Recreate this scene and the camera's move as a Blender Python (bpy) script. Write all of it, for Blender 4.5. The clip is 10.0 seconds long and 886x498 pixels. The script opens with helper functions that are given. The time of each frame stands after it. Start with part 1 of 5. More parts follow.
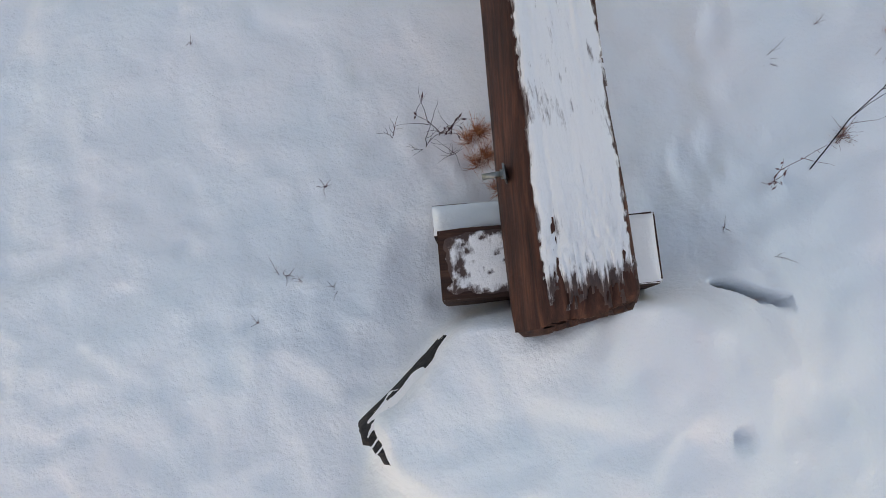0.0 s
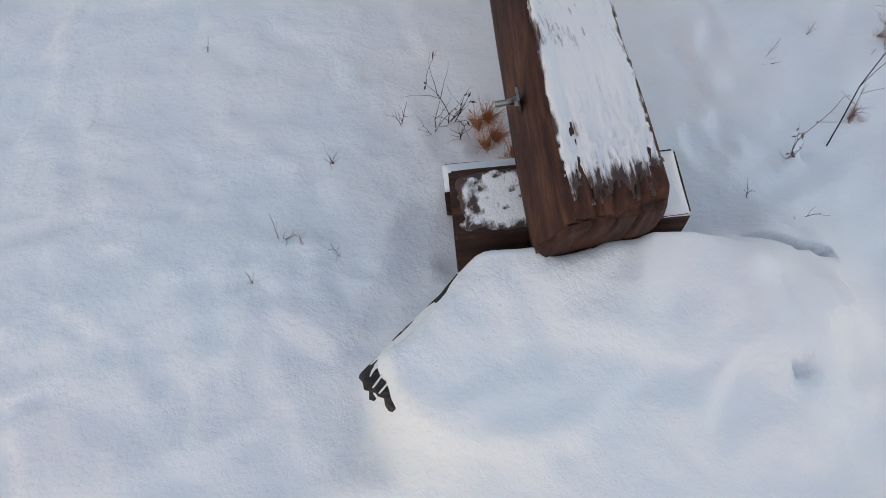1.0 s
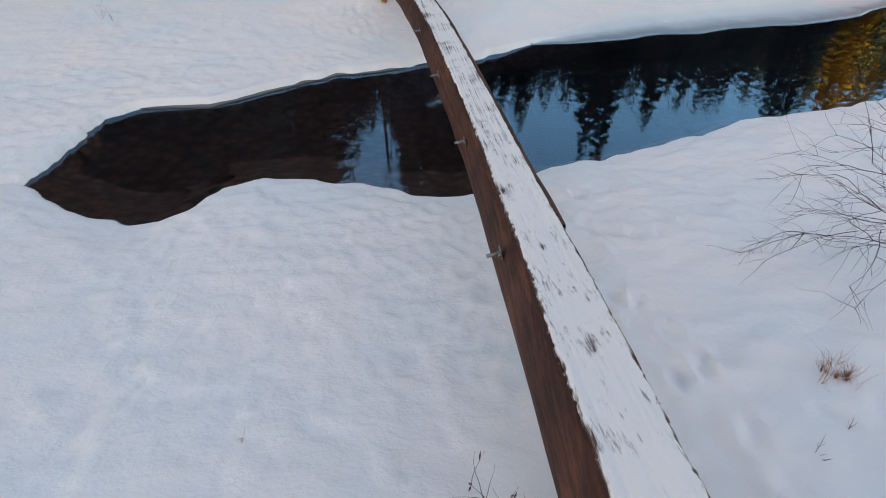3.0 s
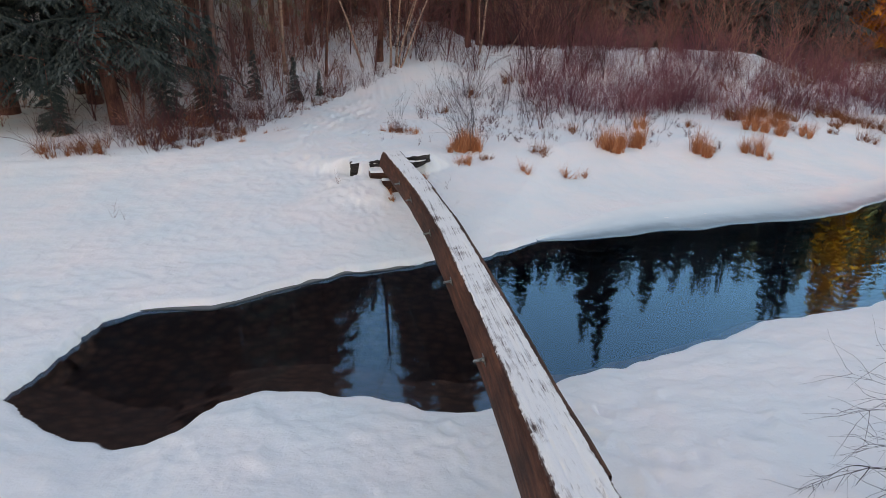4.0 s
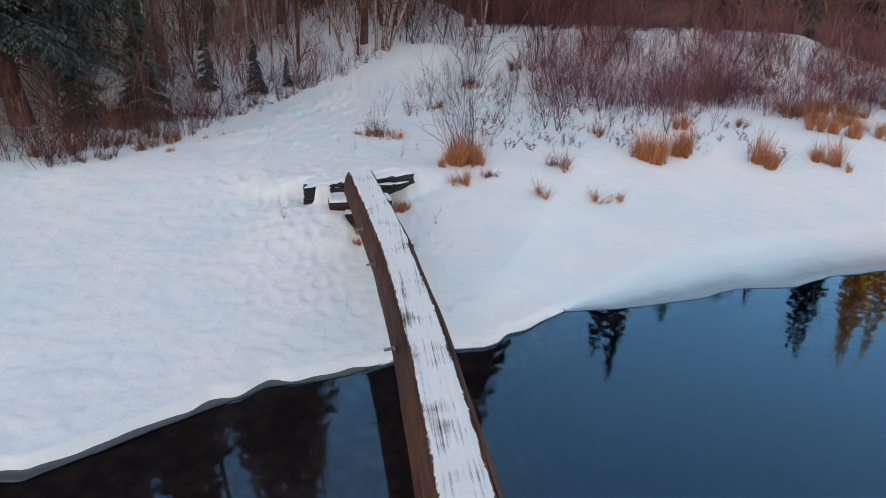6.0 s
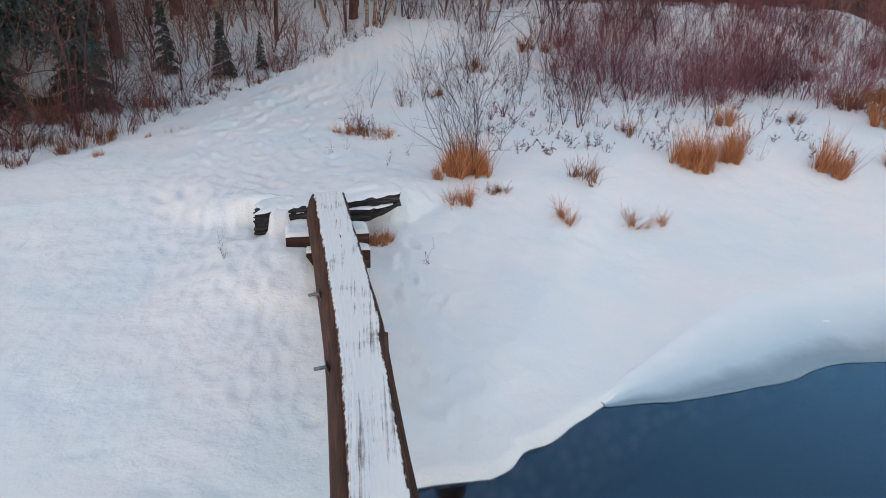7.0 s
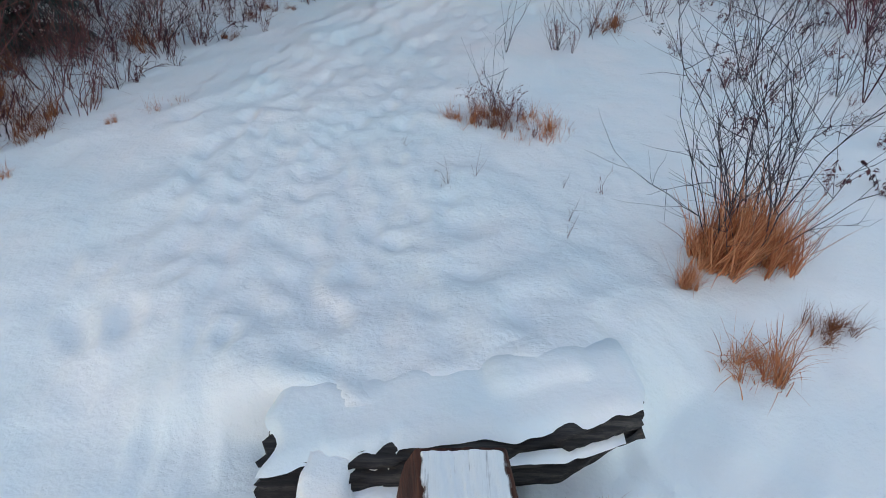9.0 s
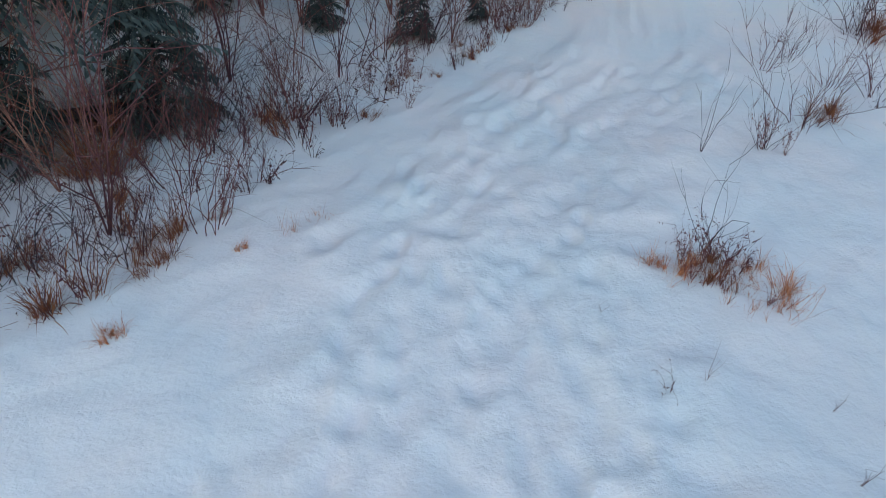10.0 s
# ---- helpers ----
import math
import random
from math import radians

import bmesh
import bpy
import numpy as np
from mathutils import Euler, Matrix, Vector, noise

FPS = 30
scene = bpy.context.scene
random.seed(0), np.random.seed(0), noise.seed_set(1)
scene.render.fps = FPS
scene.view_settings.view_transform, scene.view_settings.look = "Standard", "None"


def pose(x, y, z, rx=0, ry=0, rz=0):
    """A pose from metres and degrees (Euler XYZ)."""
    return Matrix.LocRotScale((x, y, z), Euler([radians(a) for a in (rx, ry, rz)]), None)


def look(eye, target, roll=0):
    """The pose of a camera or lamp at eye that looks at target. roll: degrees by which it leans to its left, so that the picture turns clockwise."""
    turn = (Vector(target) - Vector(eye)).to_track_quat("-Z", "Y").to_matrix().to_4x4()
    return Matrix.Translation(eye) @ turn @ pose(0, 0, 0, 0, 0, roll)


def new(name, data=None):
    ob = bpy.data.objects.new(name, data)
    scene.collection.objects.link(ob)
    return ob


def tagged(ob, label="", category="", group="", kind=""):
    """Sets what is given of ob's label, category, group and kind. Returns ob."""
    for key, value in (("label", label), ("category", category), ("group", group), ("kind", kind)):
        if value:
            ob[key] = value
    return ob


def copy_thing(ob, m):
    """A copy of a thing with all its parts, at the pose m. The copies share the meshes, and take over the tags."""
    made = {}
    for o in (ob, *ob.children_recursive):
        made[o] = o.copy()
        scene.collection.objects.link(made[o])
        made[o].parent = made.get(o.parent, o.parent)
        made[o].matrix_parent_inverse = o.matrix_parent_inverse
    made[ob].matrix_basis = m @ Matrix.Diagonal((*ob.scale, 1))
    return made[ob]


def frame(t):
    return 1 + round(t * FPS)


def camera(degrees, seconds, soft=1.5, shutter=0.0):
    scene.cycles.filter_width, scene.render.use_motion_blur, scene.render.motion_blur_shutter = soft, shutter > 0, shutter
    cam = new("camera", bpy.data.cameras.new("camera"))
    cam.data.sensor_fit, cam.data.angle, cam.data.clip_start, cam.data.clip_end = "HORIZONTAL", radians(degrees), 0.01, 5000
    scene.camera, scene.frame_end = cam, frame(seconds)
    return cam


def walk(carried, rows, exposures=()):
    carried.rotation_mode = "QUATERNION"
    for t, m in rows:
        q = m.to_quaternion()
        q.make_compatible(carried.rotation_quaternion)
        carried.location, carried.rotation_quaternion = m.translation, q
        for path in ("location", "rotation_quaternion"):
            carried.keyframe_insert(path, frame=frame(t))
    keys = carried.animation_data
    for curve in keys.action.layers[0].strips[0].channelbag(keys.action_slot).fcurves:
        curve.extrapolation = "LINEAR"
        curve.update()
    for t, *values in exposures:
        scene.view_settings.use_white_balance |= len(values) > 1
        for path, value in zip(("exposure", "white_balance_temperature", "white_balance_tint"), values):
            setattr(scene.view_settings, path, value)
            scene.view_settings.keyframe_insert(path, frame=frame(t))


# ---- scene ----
cam = camera(68.3, 10.0, 0.6)
PATH = [
    (0, (-0.393, -0.019, 3.695), (-0.307, 0.286, 1.72), 8.3),
    (0.5, (-0.475, -0.479, 3.45), (-0.348, 0.079, 1.533), 5.4),
    (1, (-0.536, -0.839, 3.263), (-0.385, -0.012, 1.449), 3.0),
    (1.5, (-0.596, -1.052, 3.257), (-0.424, 0.016, 1.575), 1.9),
    (2, (-0.651, -1.194, 3.296), (-0.458, 0.104, 1.787), 1.5),
    (2.5, (-0.677, -1.015, 3.314), (-0.467, 0.449, 1.968), 1.9),
    (2.7, (-0.678, -0.874, 3.296), (-0.459, 0.664, 2.036), 1.7),
    (3.8, (-0.771, -0.2, 3.375), (-0.518, 1.638, 2.628), 1.5),
    (4, (-0.784, -0.132, 3.428), (-0.528, 1.743, 2.78), 1.4),
    (4.5, (-0.715, 0.413, 3.412), (-0.462, 2.357, 3.018), 1.2),
    (4.8, (-0.655, 0.87, 3.42), (-0.407, 2.839, 3.17), 1.2),
    (5, (-0.588, 1.215, 3.43), (-0.337, 3.171, 3.099), 1.3),
    (5.5, (-0.398, 2.19, 3.391), (-0.146, 4.089, 2.817), 1.4),
    (6, (-0.123, 3.431, 3.323), (0.127, 5.287, 2.622), 1.5),
    (6.2, (0.014, 3.953, 3.313), (0.262, 5.801, 2.59), 1.5),
    (7.3, (0.263, 6.474, 3.259), (0.507, 8.296, 2.473), 2.2),
    (7.5, (0.193, 6.995, 3.27), (0.44, 8.808, 2.464), 2.4),
    (8, (0.03, 8.456, 3.184), (0.269, 10.193, 2.221), 2.4),
    (8.5, (0.021, 9.78, 3.08), (0.182, 11.475, 2.031), 2.3),
    (9, (-0.21, 10.944, 3.011), (-0.199, 12.623, 1.925), 1.9),
    (9.5, (-0.508, 11.808, 2.984), (-0.681, 13.471, 1.887), 1.2),
    (10, (-0.996, 12.472, 3.391), (-1.247, 14.126, 2.294), 0.9),
]
walk(cam, [(t, look(eye, target, roll)) for t, eye, target, roll in PATH],
     [(0.0, 2.43, 11600, 31), (2.5, 2.46, 11600, 31), (4.0, 2.50, 11600, 32), (5.3, 2.56, 11000, 29), (6.0, 2.56, 10600, 27), (7.5, 2.66, 10900, 28), (8.5, 2.60, 9900, 21), (10.0, 2.54, 8800, 20)])

# ---- light ----
world = bpy.data.worlds.new("sky")
scene.world = world
world.use_nodes = True
wn = world.node_tree.nodes
sky = wn.new("ShaderNodeTexSky")
sky.sky_type, sky.sun_disc = "NISHITA", False
sky.sun_elevation, sky.sun_rotation = radians(5), radians(206.6)
sky.air_density, sky.dust_density, sky.ozone_density = 1.0, 0.8, 2.2
world.node_tree.links.new(sky.outputs["Color"], wn["Background"].inputs["Color"])
wn["Background"].inputs["Strength"].default_value = 0.15
sun_data = bpy.data.lights.new("sun", "SUN")
sun_data.energy, sun_data.angle, sun_data.color = 5.0, radians(0.5), (1.0, 0.66, 0.30)
sun = new("sun", sun_data)
sun.matrix_world = look((0, 0, 60), (math.sin(radians(26.6)) * 60, math.cos(radians(26.6)) * 60, 60 - math.tan(radians(5)) * 60))


# ---- materials ----
def material(name, rough=0.7, metal=0.0, spec=0.5):
    m = bpy.data.materials.new(name)
    m.use_nodes = True
    b = m.node_tree.nodes["Principled BSDF"]
    b.inputs["Roughness"].default_value = rough
    b.inputs["Metallic"].default_value = metal
    b.inputs["Specular IOR Level"].default_value = spec
    return m, m.node_tree, b


def add(tree, kind, **values):
    n = tree.nodes.new(kind)
    for k, v in values.items():
        n.inputs[k.replace("_", " ")].default_value = v
    return n


def ramp(tree, fac, stops):
    r = tree.nodes.new("ShaderNodeValToRGB")
    while len(r.color_ramp.elements) < len(stops):
        r.color_ramp.elements.new(0.5)
    for e, (p, c) in zip(r.color_ramp.elements, stops):
        e.position, e.color = p, (*c, 1)
    tree.links.new(fac, r.inputs["Fac"])
    return r.outputs["Color"]


def coords(tree, scale=(1, 1, 1), space="Object"):
    tc = tree.nodes.new("ShaderNodeTexCoord")
    mp = tree.nodes.new("ShaderNodeMapping")
    mp.inputs["Scale"].default_value = scale
    tree.links.new(tc.outputs[space], mp.inputs["Vector"])
    return mp.outputs["Vector"]


def noise_tex(tree, vec, scale, detail=4.0, rough=0.55):
    n = add(tree, "ShaderNodeTexNoise", Scale=scale, Detail=detail, Roughness=rough)
    tree.links.new(vec, n.inputs["Vector"])
    return n.outputs["Fac"]


def mix(tree, fac, a, b, blend="MIX"):
    m = tree.nodes.new("ShaderNodeMix")
    m.data_type, m.blend_type = "RGBA", blend
    for i, v in ((0, fac), (6, a), (7, b)):
        if hasattr(v, "is_linked"):
            tree.links.new(v, m.inputs[i])
        else:
            m.inputs[i].default_value = (*v, 1) if isinstance(v, tuple) else v
    return m.outputs[2]


def bump(tree, shader, height, strength, distance):
    b = add(tree, "ShaderNodeBump", Strength=strength, Distance=distance)
    tree.links.new(height, b.inputs["Height"])
    old = shader.inputs["Normal"].links
    if old:
        tree.links.new(old[0].from_socket, b.inputs["Normal"])
    tree.links.new(b.outputs["Normal"], shader.inputs["Normal"])


def scatter_light(b):
    """Light that spreads inside the snow."""
    b.inputs["Subsurface Weight"].default_value = 0.2
    b.inputs["Subsurface Radius"].default_value = (0.8, 0.9, 1.0)
    b.inputs["Subsurface Scale"].default_value = 0.015


def snow_material():
    m, t, b = material("snow", 0.65, 0, 0.25)
    v = coords(t)
    # pinkish light and cyan shade are put into the colour as mottling
    t.links.new(ramp(t, noise_tex(t, v, 1.3, 5), [(0.32, (0.76, 0.84, 0.88)), (0.68, (0.91, 0.87, 0.88))]), b.inputs["Base Color"])
    bump(t, b, noise_tex(t, v, 7, 6, 0.6), 0.35, 0.03)
    bump(t, b, noise_tex(t, v, 60, 3, 0.6), 0.25, 0.004)
    scatter_light(b)
    return m


def ground_material():
    """Snow above the water line, dark creek bed below it, blackened in the deep channel."""
    m, t, b = material("snow_ground", 0.65, 0, 0.25)
    v = coords(t)
    # warm light and cyan shade again mottled into the snow's own colour
    snow = ramp(t, noise_tex(t, v, 0.9, 6), [(0.32, (0.76, 0.84, 0.88)), (0.68, (0.91, 0.87, 0.88))])
    vor = add(t, "ShaderNodeTexVoronoi", Scale=7.0)
    t.links.new(v, vor.inputs["Vector"])
    bed = mix(t, noise_tex(t, v, 3.0), ramp(t, vor.outputs["Distance"], [(0.1, (0.26, 0.14, 0.11)), (0.7, (0.10, 0.058, 0.052))]), (0.08, 0.05, 0.046))
    # light lost in deep water, put into the bed colour as near black
    depth_dim = add(t, "ShaderNodeMapRange", From_Min=-0.7, From_Max=-0.35)
    xyz = t.nodes.new("ShaderNodeSeparateXYZ")
    t.links.new(v, xyz.inputs[0])
    fac = add(t, "ShaderNodeMapRange", From_Min=-0.012, From_Max=0.006)
    t.links.new(xyz.outputs["Z"], fac.inputs["Value"])
    t.links.new(xyz.outputs["Z"], depth_dim.inputs["Value"])
    bed = mix(t, depth_dim.outputs["Result"], (0.010, 0.013, 0.016), bed)
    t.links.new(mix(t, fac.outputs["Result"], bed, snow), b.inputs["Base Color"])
    bump(t, b, noise_tex(t, v, 10, 5, 0.6), 0.40, 0.04)
    bump(t, b, noise_tex(t, v, 42, 4, 0.65), 0.30, 0.012)
    scatter_light(b)
    return m


def wood_material(name, dark, mid, light, grain=(26, 1.6, 26), rough=0.75):
    m, t, b = material(name, rough, 0, 0.3)
    v = coords(t, grain)
    w = coords(t)
    g = noise_tex(t, v, 1.0, 8, 0.7)
    col = ramp(t, g, [(0.28, dark), (0.5, mid), (0.74, light)])
    stain = ramp(t, noise_tex(t, w, 2.2, 5), [(0.35, (0.55, 0.5, 0.5)), (0.65, (1.15, 1.1, 1.05))])
    t.links.new(mix(t, 1.0, col, stain, "MULTIPLY"), b.inputs["Base Color"])
    bump(t, b, g, 0.6, 0.012)
    return m


def plant_material(name, stops, scale=6.0, rough=0.8, per="island"):
    m, t, b = material(name, rough, 0, 0.2)
    if per == "island":
        r = t.nodes.new("ShaderNodeNewGeometry").outputs["Random Per Island"]
    else:
        r = t.nodes.new("ShaderNodeObjectInfo").outputs["Random"]
    n = noise_tex(t, coords(t), scale, 3)
    f = t.nodes.new("ShaderNodeMath")
    f.operation = "MULTIPLY_ADD"
    t.links.new(r, f.inputs[0])
    f.inputs[1].default_value = 0.6
    s = t.nodes.new("ShaderNodeMath")
    s.operation = "MULTIPLY"
    s.inputs[1].default_value = 0.4
    t.links.new(n, s.inputs[0])
    t.links.new(s.outputs[0], f.inputs[2])
    t.links.new(ramp(t, f.outputs[0], stops), b.inputs["Base Color"])
    return m


def frost_material(name, grain, low, high):
    """Thin snow through which the wood shows in streaks."""
    m, t, b = material(name, 0.7, 0, 0.25)
    a = noise_tex(t, coords(t, grain), 1.0, 8, 0.72)
    c = noise_tex(t, coords(t), 3.0, 5, 0.6)
    f = t.nodes.new("ShaderNodeMath")
    f.operation = "MULTIPLY_ADD"
    t.links.new(c, f.inputs[0])
    f.inputs[1].default_value = 0.7
    t.links.new(a, f.inputs[2])
    cover = t.nodes.new("ShaderNodeAttribute")
    cover.attribute_name = "cover"
    g = t.nodes.new("ShaderNodeMath")
    t.links.new(f.outputs[0], g.inputs[0])
    t.links.new(cover.outputs["Fac"], g.inputs[1])
    f = g
    t.links.new(ramp(t, f.outputs[0], [(low, (0.10, 0.06, 0.055)), ((low + high) / 2, (0.50, 0.48, 0.49)), (high, (0.86, 0.865, 0.88))]), b.inputs["Base Color"])
    bump(t, b, f.outputs[0], 0.5, 0.02)
    bump(t, b, noise_tex(t, coords(t), 55, 3, 0.6), 0.3, 0.004)
    return m


SNOW = snow_material()
BEAM_FROST = frost_material("beam_frost", (52, 0.6, 52), 0.60, 0.79)
SILL_FROST = frost_material("sill_frost", (30, 18, 30), 0.60, 0.80)
GROUND = ground_material()
BEAM = wood_material("dark_timber", (0.018, 0.007, 0.006), (0.080, 0.027, 0.018), (0.19, 0.072, 0.044))
END_GRAIN = wood_material("end_grain", (0.012, 0.005, 0.005), (0.055, 0.020, 0.014), (0.13, 0.05, 0.032), (34, 34, 4))
SILL = wood_material("sill_timber", (0.02, 0.010, 0.009), (0.08, 0.032, 0.022), (0.18, 0.085, 0.055), (1.6, 26, 26))
GREY_LOG = wood_material("weathered_log", (0.008, 0.008, 0.009), (0.035, 0.032, 0.034), (0.11, 0.10, 0.10), (2.2, 30, 30), 0.9)
BARK = wood_material("pine_bark", (0.035, 0.018, 0.016), (0.16, 0.068, 0.054), (0.30, 0.15, 0.115), (9, 9, 2.0), 0.9)
DARK_BARK = wood_material("dark_bark", (0.05, 0.03, 0.03), (0.20, 0.108, 0.098), (0.35, 0.215, 0.19), (9, 9, 2.0), 0.9)
FAR_NEEDLE = plant_material("far_needles", [(0.1, (0.05, 0.046, 0.045)), (0.5, (0.125, 0.108, 0.094)), (0.95, (0.22, 0.18, 0.14))])
NEEDLE = plant_material("spruce_needles", [(0.1, (0.018, 0.029, 0.030)), (0.5, (0.042, 0.062, 0.062)), (0.95, (0.10, 0.125, 0.115))])
PINE_NEEDLE = plant_material("pine_needles", [(0.1, (0.075, 0.052, 0.05)), (0.5, (0.21, 0.13, 0.115)), (0.95, (0.36, 0.23, 0.185))])
# redder than gold, to outweigh the blue put into the water's mirror
GOLD_LEAF = plant_material("golden_leaves", [(0.1, (0.30, 0.09, 0.01)), (0.5, (0.60, 0.19, 0.018)), (0.95, (0.78, 0.30, 0.035))])
LICHEN = plant_material("lichen_twigs", [(0.1, (0.07, 0.066, 0.05)), (0.9, (0.30, 0.27, 0.20))])
STRAW = plant_material("dry_grass", [(0.05, (0.16, 0.04, 0.022)), (0.4, (0.50, 0.155, 0.07)), (0.95, (0.86, 0.45, 0.26))])
RUST = plant_material("rusty_grass", [(0.05, (0.11, 0.03, 0.018)), (0.5, (0.28, 0.09, 0.045)), (0.95, (0.46, 0.20, 0.09))])
TWIG = plant_material("bare_twigs", [(0.1, (0.04, 0.017, 0.022)), (0.6, (0.14, 0.052, 0.058)), (0.95, (0.27, 0.12, 0.12))], per="object")
RED_TWIG = plant_material("red_twigs", [(0.1, (0.085, 0.026, 0.030)), (0.6, (0.19, 0.065, 0.065)), (0.95, (0.32, 0.14, 0.125))], per="object")
GREY_TWIG = plant_material("grey_twigs", [(0.1, (0.022, 0.017, 0.024)), (0.9, (0.085, 0.058, 0.07))], per="object")


def birch_material():
    m, t, b = material("birch_bark", 0.7, 0, 0.3)
    v = coords(t, (3, 3, 14))
    t.links.new(ramp(t, noise_tex(t, v, 1.6, 5, 0.65), [(0.38, (0.06, 0.034, 0.028)), (0.5, (0.38, 0.22, 0.17)), (0.72, (0.66, 0.45, 0.36))]), b.inputs["Base Color"])
    bump(t, b, noise_tex(t, v, 2), 0.3, 0.01)
    return m


def metal_material():
    m, t, b = material("galvanised_steel", 0.45, 0.85, 0.5)
    t.links.new(ramp(t, noise_tex(t, coords(t), 40), [(0.3, (0.13, 0.15, 0.15)), (0.7, (0.30, 0.33, 0.33))]), b.inputs["Base Color"])
    return m


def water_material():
    """Clear dark water: a mirror that strengthens at low angles over a tinted view of the bed. The gloss colour puts
    the sky's blue into every reflection.
    """
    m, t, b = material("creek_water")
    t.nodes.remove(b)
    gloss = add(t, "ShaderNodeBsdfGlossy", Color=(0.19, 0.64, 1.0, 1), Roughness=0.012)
    deep = add(t, "ShaderNodeBsdfRefraction", Color=(0.85, 0.80, 0.80, 1), Roughness=0.0, IOR=1.33)
    fres = add(t, "ShaderNodeFresnel", IOR=1.75)
    both = t.nodes.new("ShaderNodeMixShader")
    bend_ = add(t, "ShaderNodeBump", Strength=0.004, Distance=0.01)
    t.links.new(noise_tex(t, coords(t), 7.0, 3), bend_.inputs["Height"])
    for n in (gloss, deep, fres):
        t.links.new(bend_.outputs["Normal"], n.inputs["Normal"])
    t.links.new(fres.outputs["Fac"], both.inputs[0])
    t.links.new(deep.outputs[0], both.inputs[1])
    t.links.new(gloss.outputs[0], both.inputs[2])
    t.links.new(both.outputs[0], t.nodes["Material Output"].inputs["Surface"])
    return m


def ice_material(name, stops):
    """Ice that turns from snow white to dark and clear as it thins towards the open water."""
    m, t, b = material(name, 0.3, 0, 0.5)
    v = coords(t)
    thick = t.nodes.new("ShaderNodeAttribute")
    thick.attribute_name = "thin"
    f = t.nodes.new("ShaderNodeMath")
    f.operation = "MULTIPLY_ADD"
    t.links.new(noise_tex(t, v, 2.4, 5), f.inputs[0])
    f.inputs[1].default_value = 0.3
    t.links.new(thick.outputs["Fac"], f.inputs[2])
    t.links.new(ramp(t, f.outputs[0], stops), b.inputs["Base Color"])
    bump(t, b, noise_tex(t, v, 14, 4), 0.12, 0.01)
    return m


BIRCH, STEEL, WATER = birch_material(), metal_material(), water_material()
ICE = ice_material("thin_ice", [(0.12, (0.83, 0.87, 0.89)), (0.42, (0.66, 0.78, 0.83)), (0.75, (0.46, 0.63, 0.71)), (1.0, (0.18, 0.31, 0.38))])
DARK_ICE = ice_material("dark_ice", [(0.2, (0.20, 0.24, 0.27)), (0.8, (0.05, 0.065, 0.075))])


# ---- mesh helpers ----
class Build:
    """Collects vertices and faces of one mesh."""

    def __init__(self):
        self.v, self.f = [], []

    def tube(self, path, radii, sides=4, cap=True):
        path = [Vector(p) for p in path]
        base, n = len(self.v), len(path)
        for i, p in enumerate(path):
            way = (path[min(i + 1, n - 1)] - path[max(i - 1, 0)]).normalized()
            a = way.cross(Vector((0.31, 0.17, 0.93))).normalized()
            c = way.cross(a)
            for k in range(sides):
                w = 2 * math.pi * k / sides
                self.v.append(p + (a * math.cos(w) + c * math.sin(w)) * radii[i])
        for i in range(n - 1):
            for k in range(sides):
                q = base + i * sides
                self.f.append((q + k, q + (k + 1) % sides, q + sides + (k + 1) % sides, q + sides + k))
        if cap:
            self.f.append(tuple(base + (n - 1) * sides + k for k in range(sides)))
            self.f.append(tuple(base + sides - 1 - k for k in range(sides)))

    def blade(self, path, width, side):
        """A tapering leaf blade along a path."""
        base, n = len(self.v), len(path)
        side = Vector(side)
        for i, p in enumerate(path[:-1]):
            w = width * (1 - 0.7 * i / (n - 1)) / 2
            self.v += [Vector(p) - side * w, Vector(p) + side * w]
        self.v.append(Vector(path[-1]))
        for i in range(n - 2):
            q = base + 2 * i
            self.f.append((q, q + 1, q + 3, q + 2))
        q = base + 2 * (n - 2)
        self.f.append((q, q + 1, q + 2))

    def spray(self, p, way, length, width, up):
        """A small bough of needles: a folded leaf shape."""
        base = len(self.v)
        way = Vector(way).normalized()
        side = way.cross(Vector(up))
        side = side.normalized() if side.length > 1e-4 else Vector((1, 0, 0))
        p = Vector(p)
        m = p + way * length * 0.5
        self.v += [p, m + side * width / 2, p + way * length, m - side * width / 2]
        self.f += [(base, base + 1, base + 2), (base, base + 2, base + 3)]

    def grid(self, rows):
        base, w = len(self.v), len(rows[0])
        for r in rows:
            self.v += [Vector(p) for p in r]
        for i in range(len(rows) - 1):
            for k in range(w - 1):
                q = base + i * w + k
                self.f.append((q, q + 1, q + w + 1, q + w))

    def mesh(self, name, mat, smooth=True):
        me = bpy.data.meshes.new(name)
        me.from_pydata([tuple(p) for p in self.v], [], self.f)
        me.materials.append(mat)
        if smooth:
            me.polygons.foreach_set("use_smooth", [True] * len(me.polygons))
        me.update()
        return me


def part(name, data, parent=None, label=""):
    ob = new(name, data)
    ob.parent = parent
    if label:
        tagged(ob, label)
    return ob


def from_bm(name, bm, mat, smooth=True):
    me = bpy.data.meshes.new(name)
    bm.to_mesh(me)
    bm.free()
    me.materials.append(mat)
    if smooth:
        me.polygons.foreach_set("use_smooth", [True] * len(me.polygons))
    return me


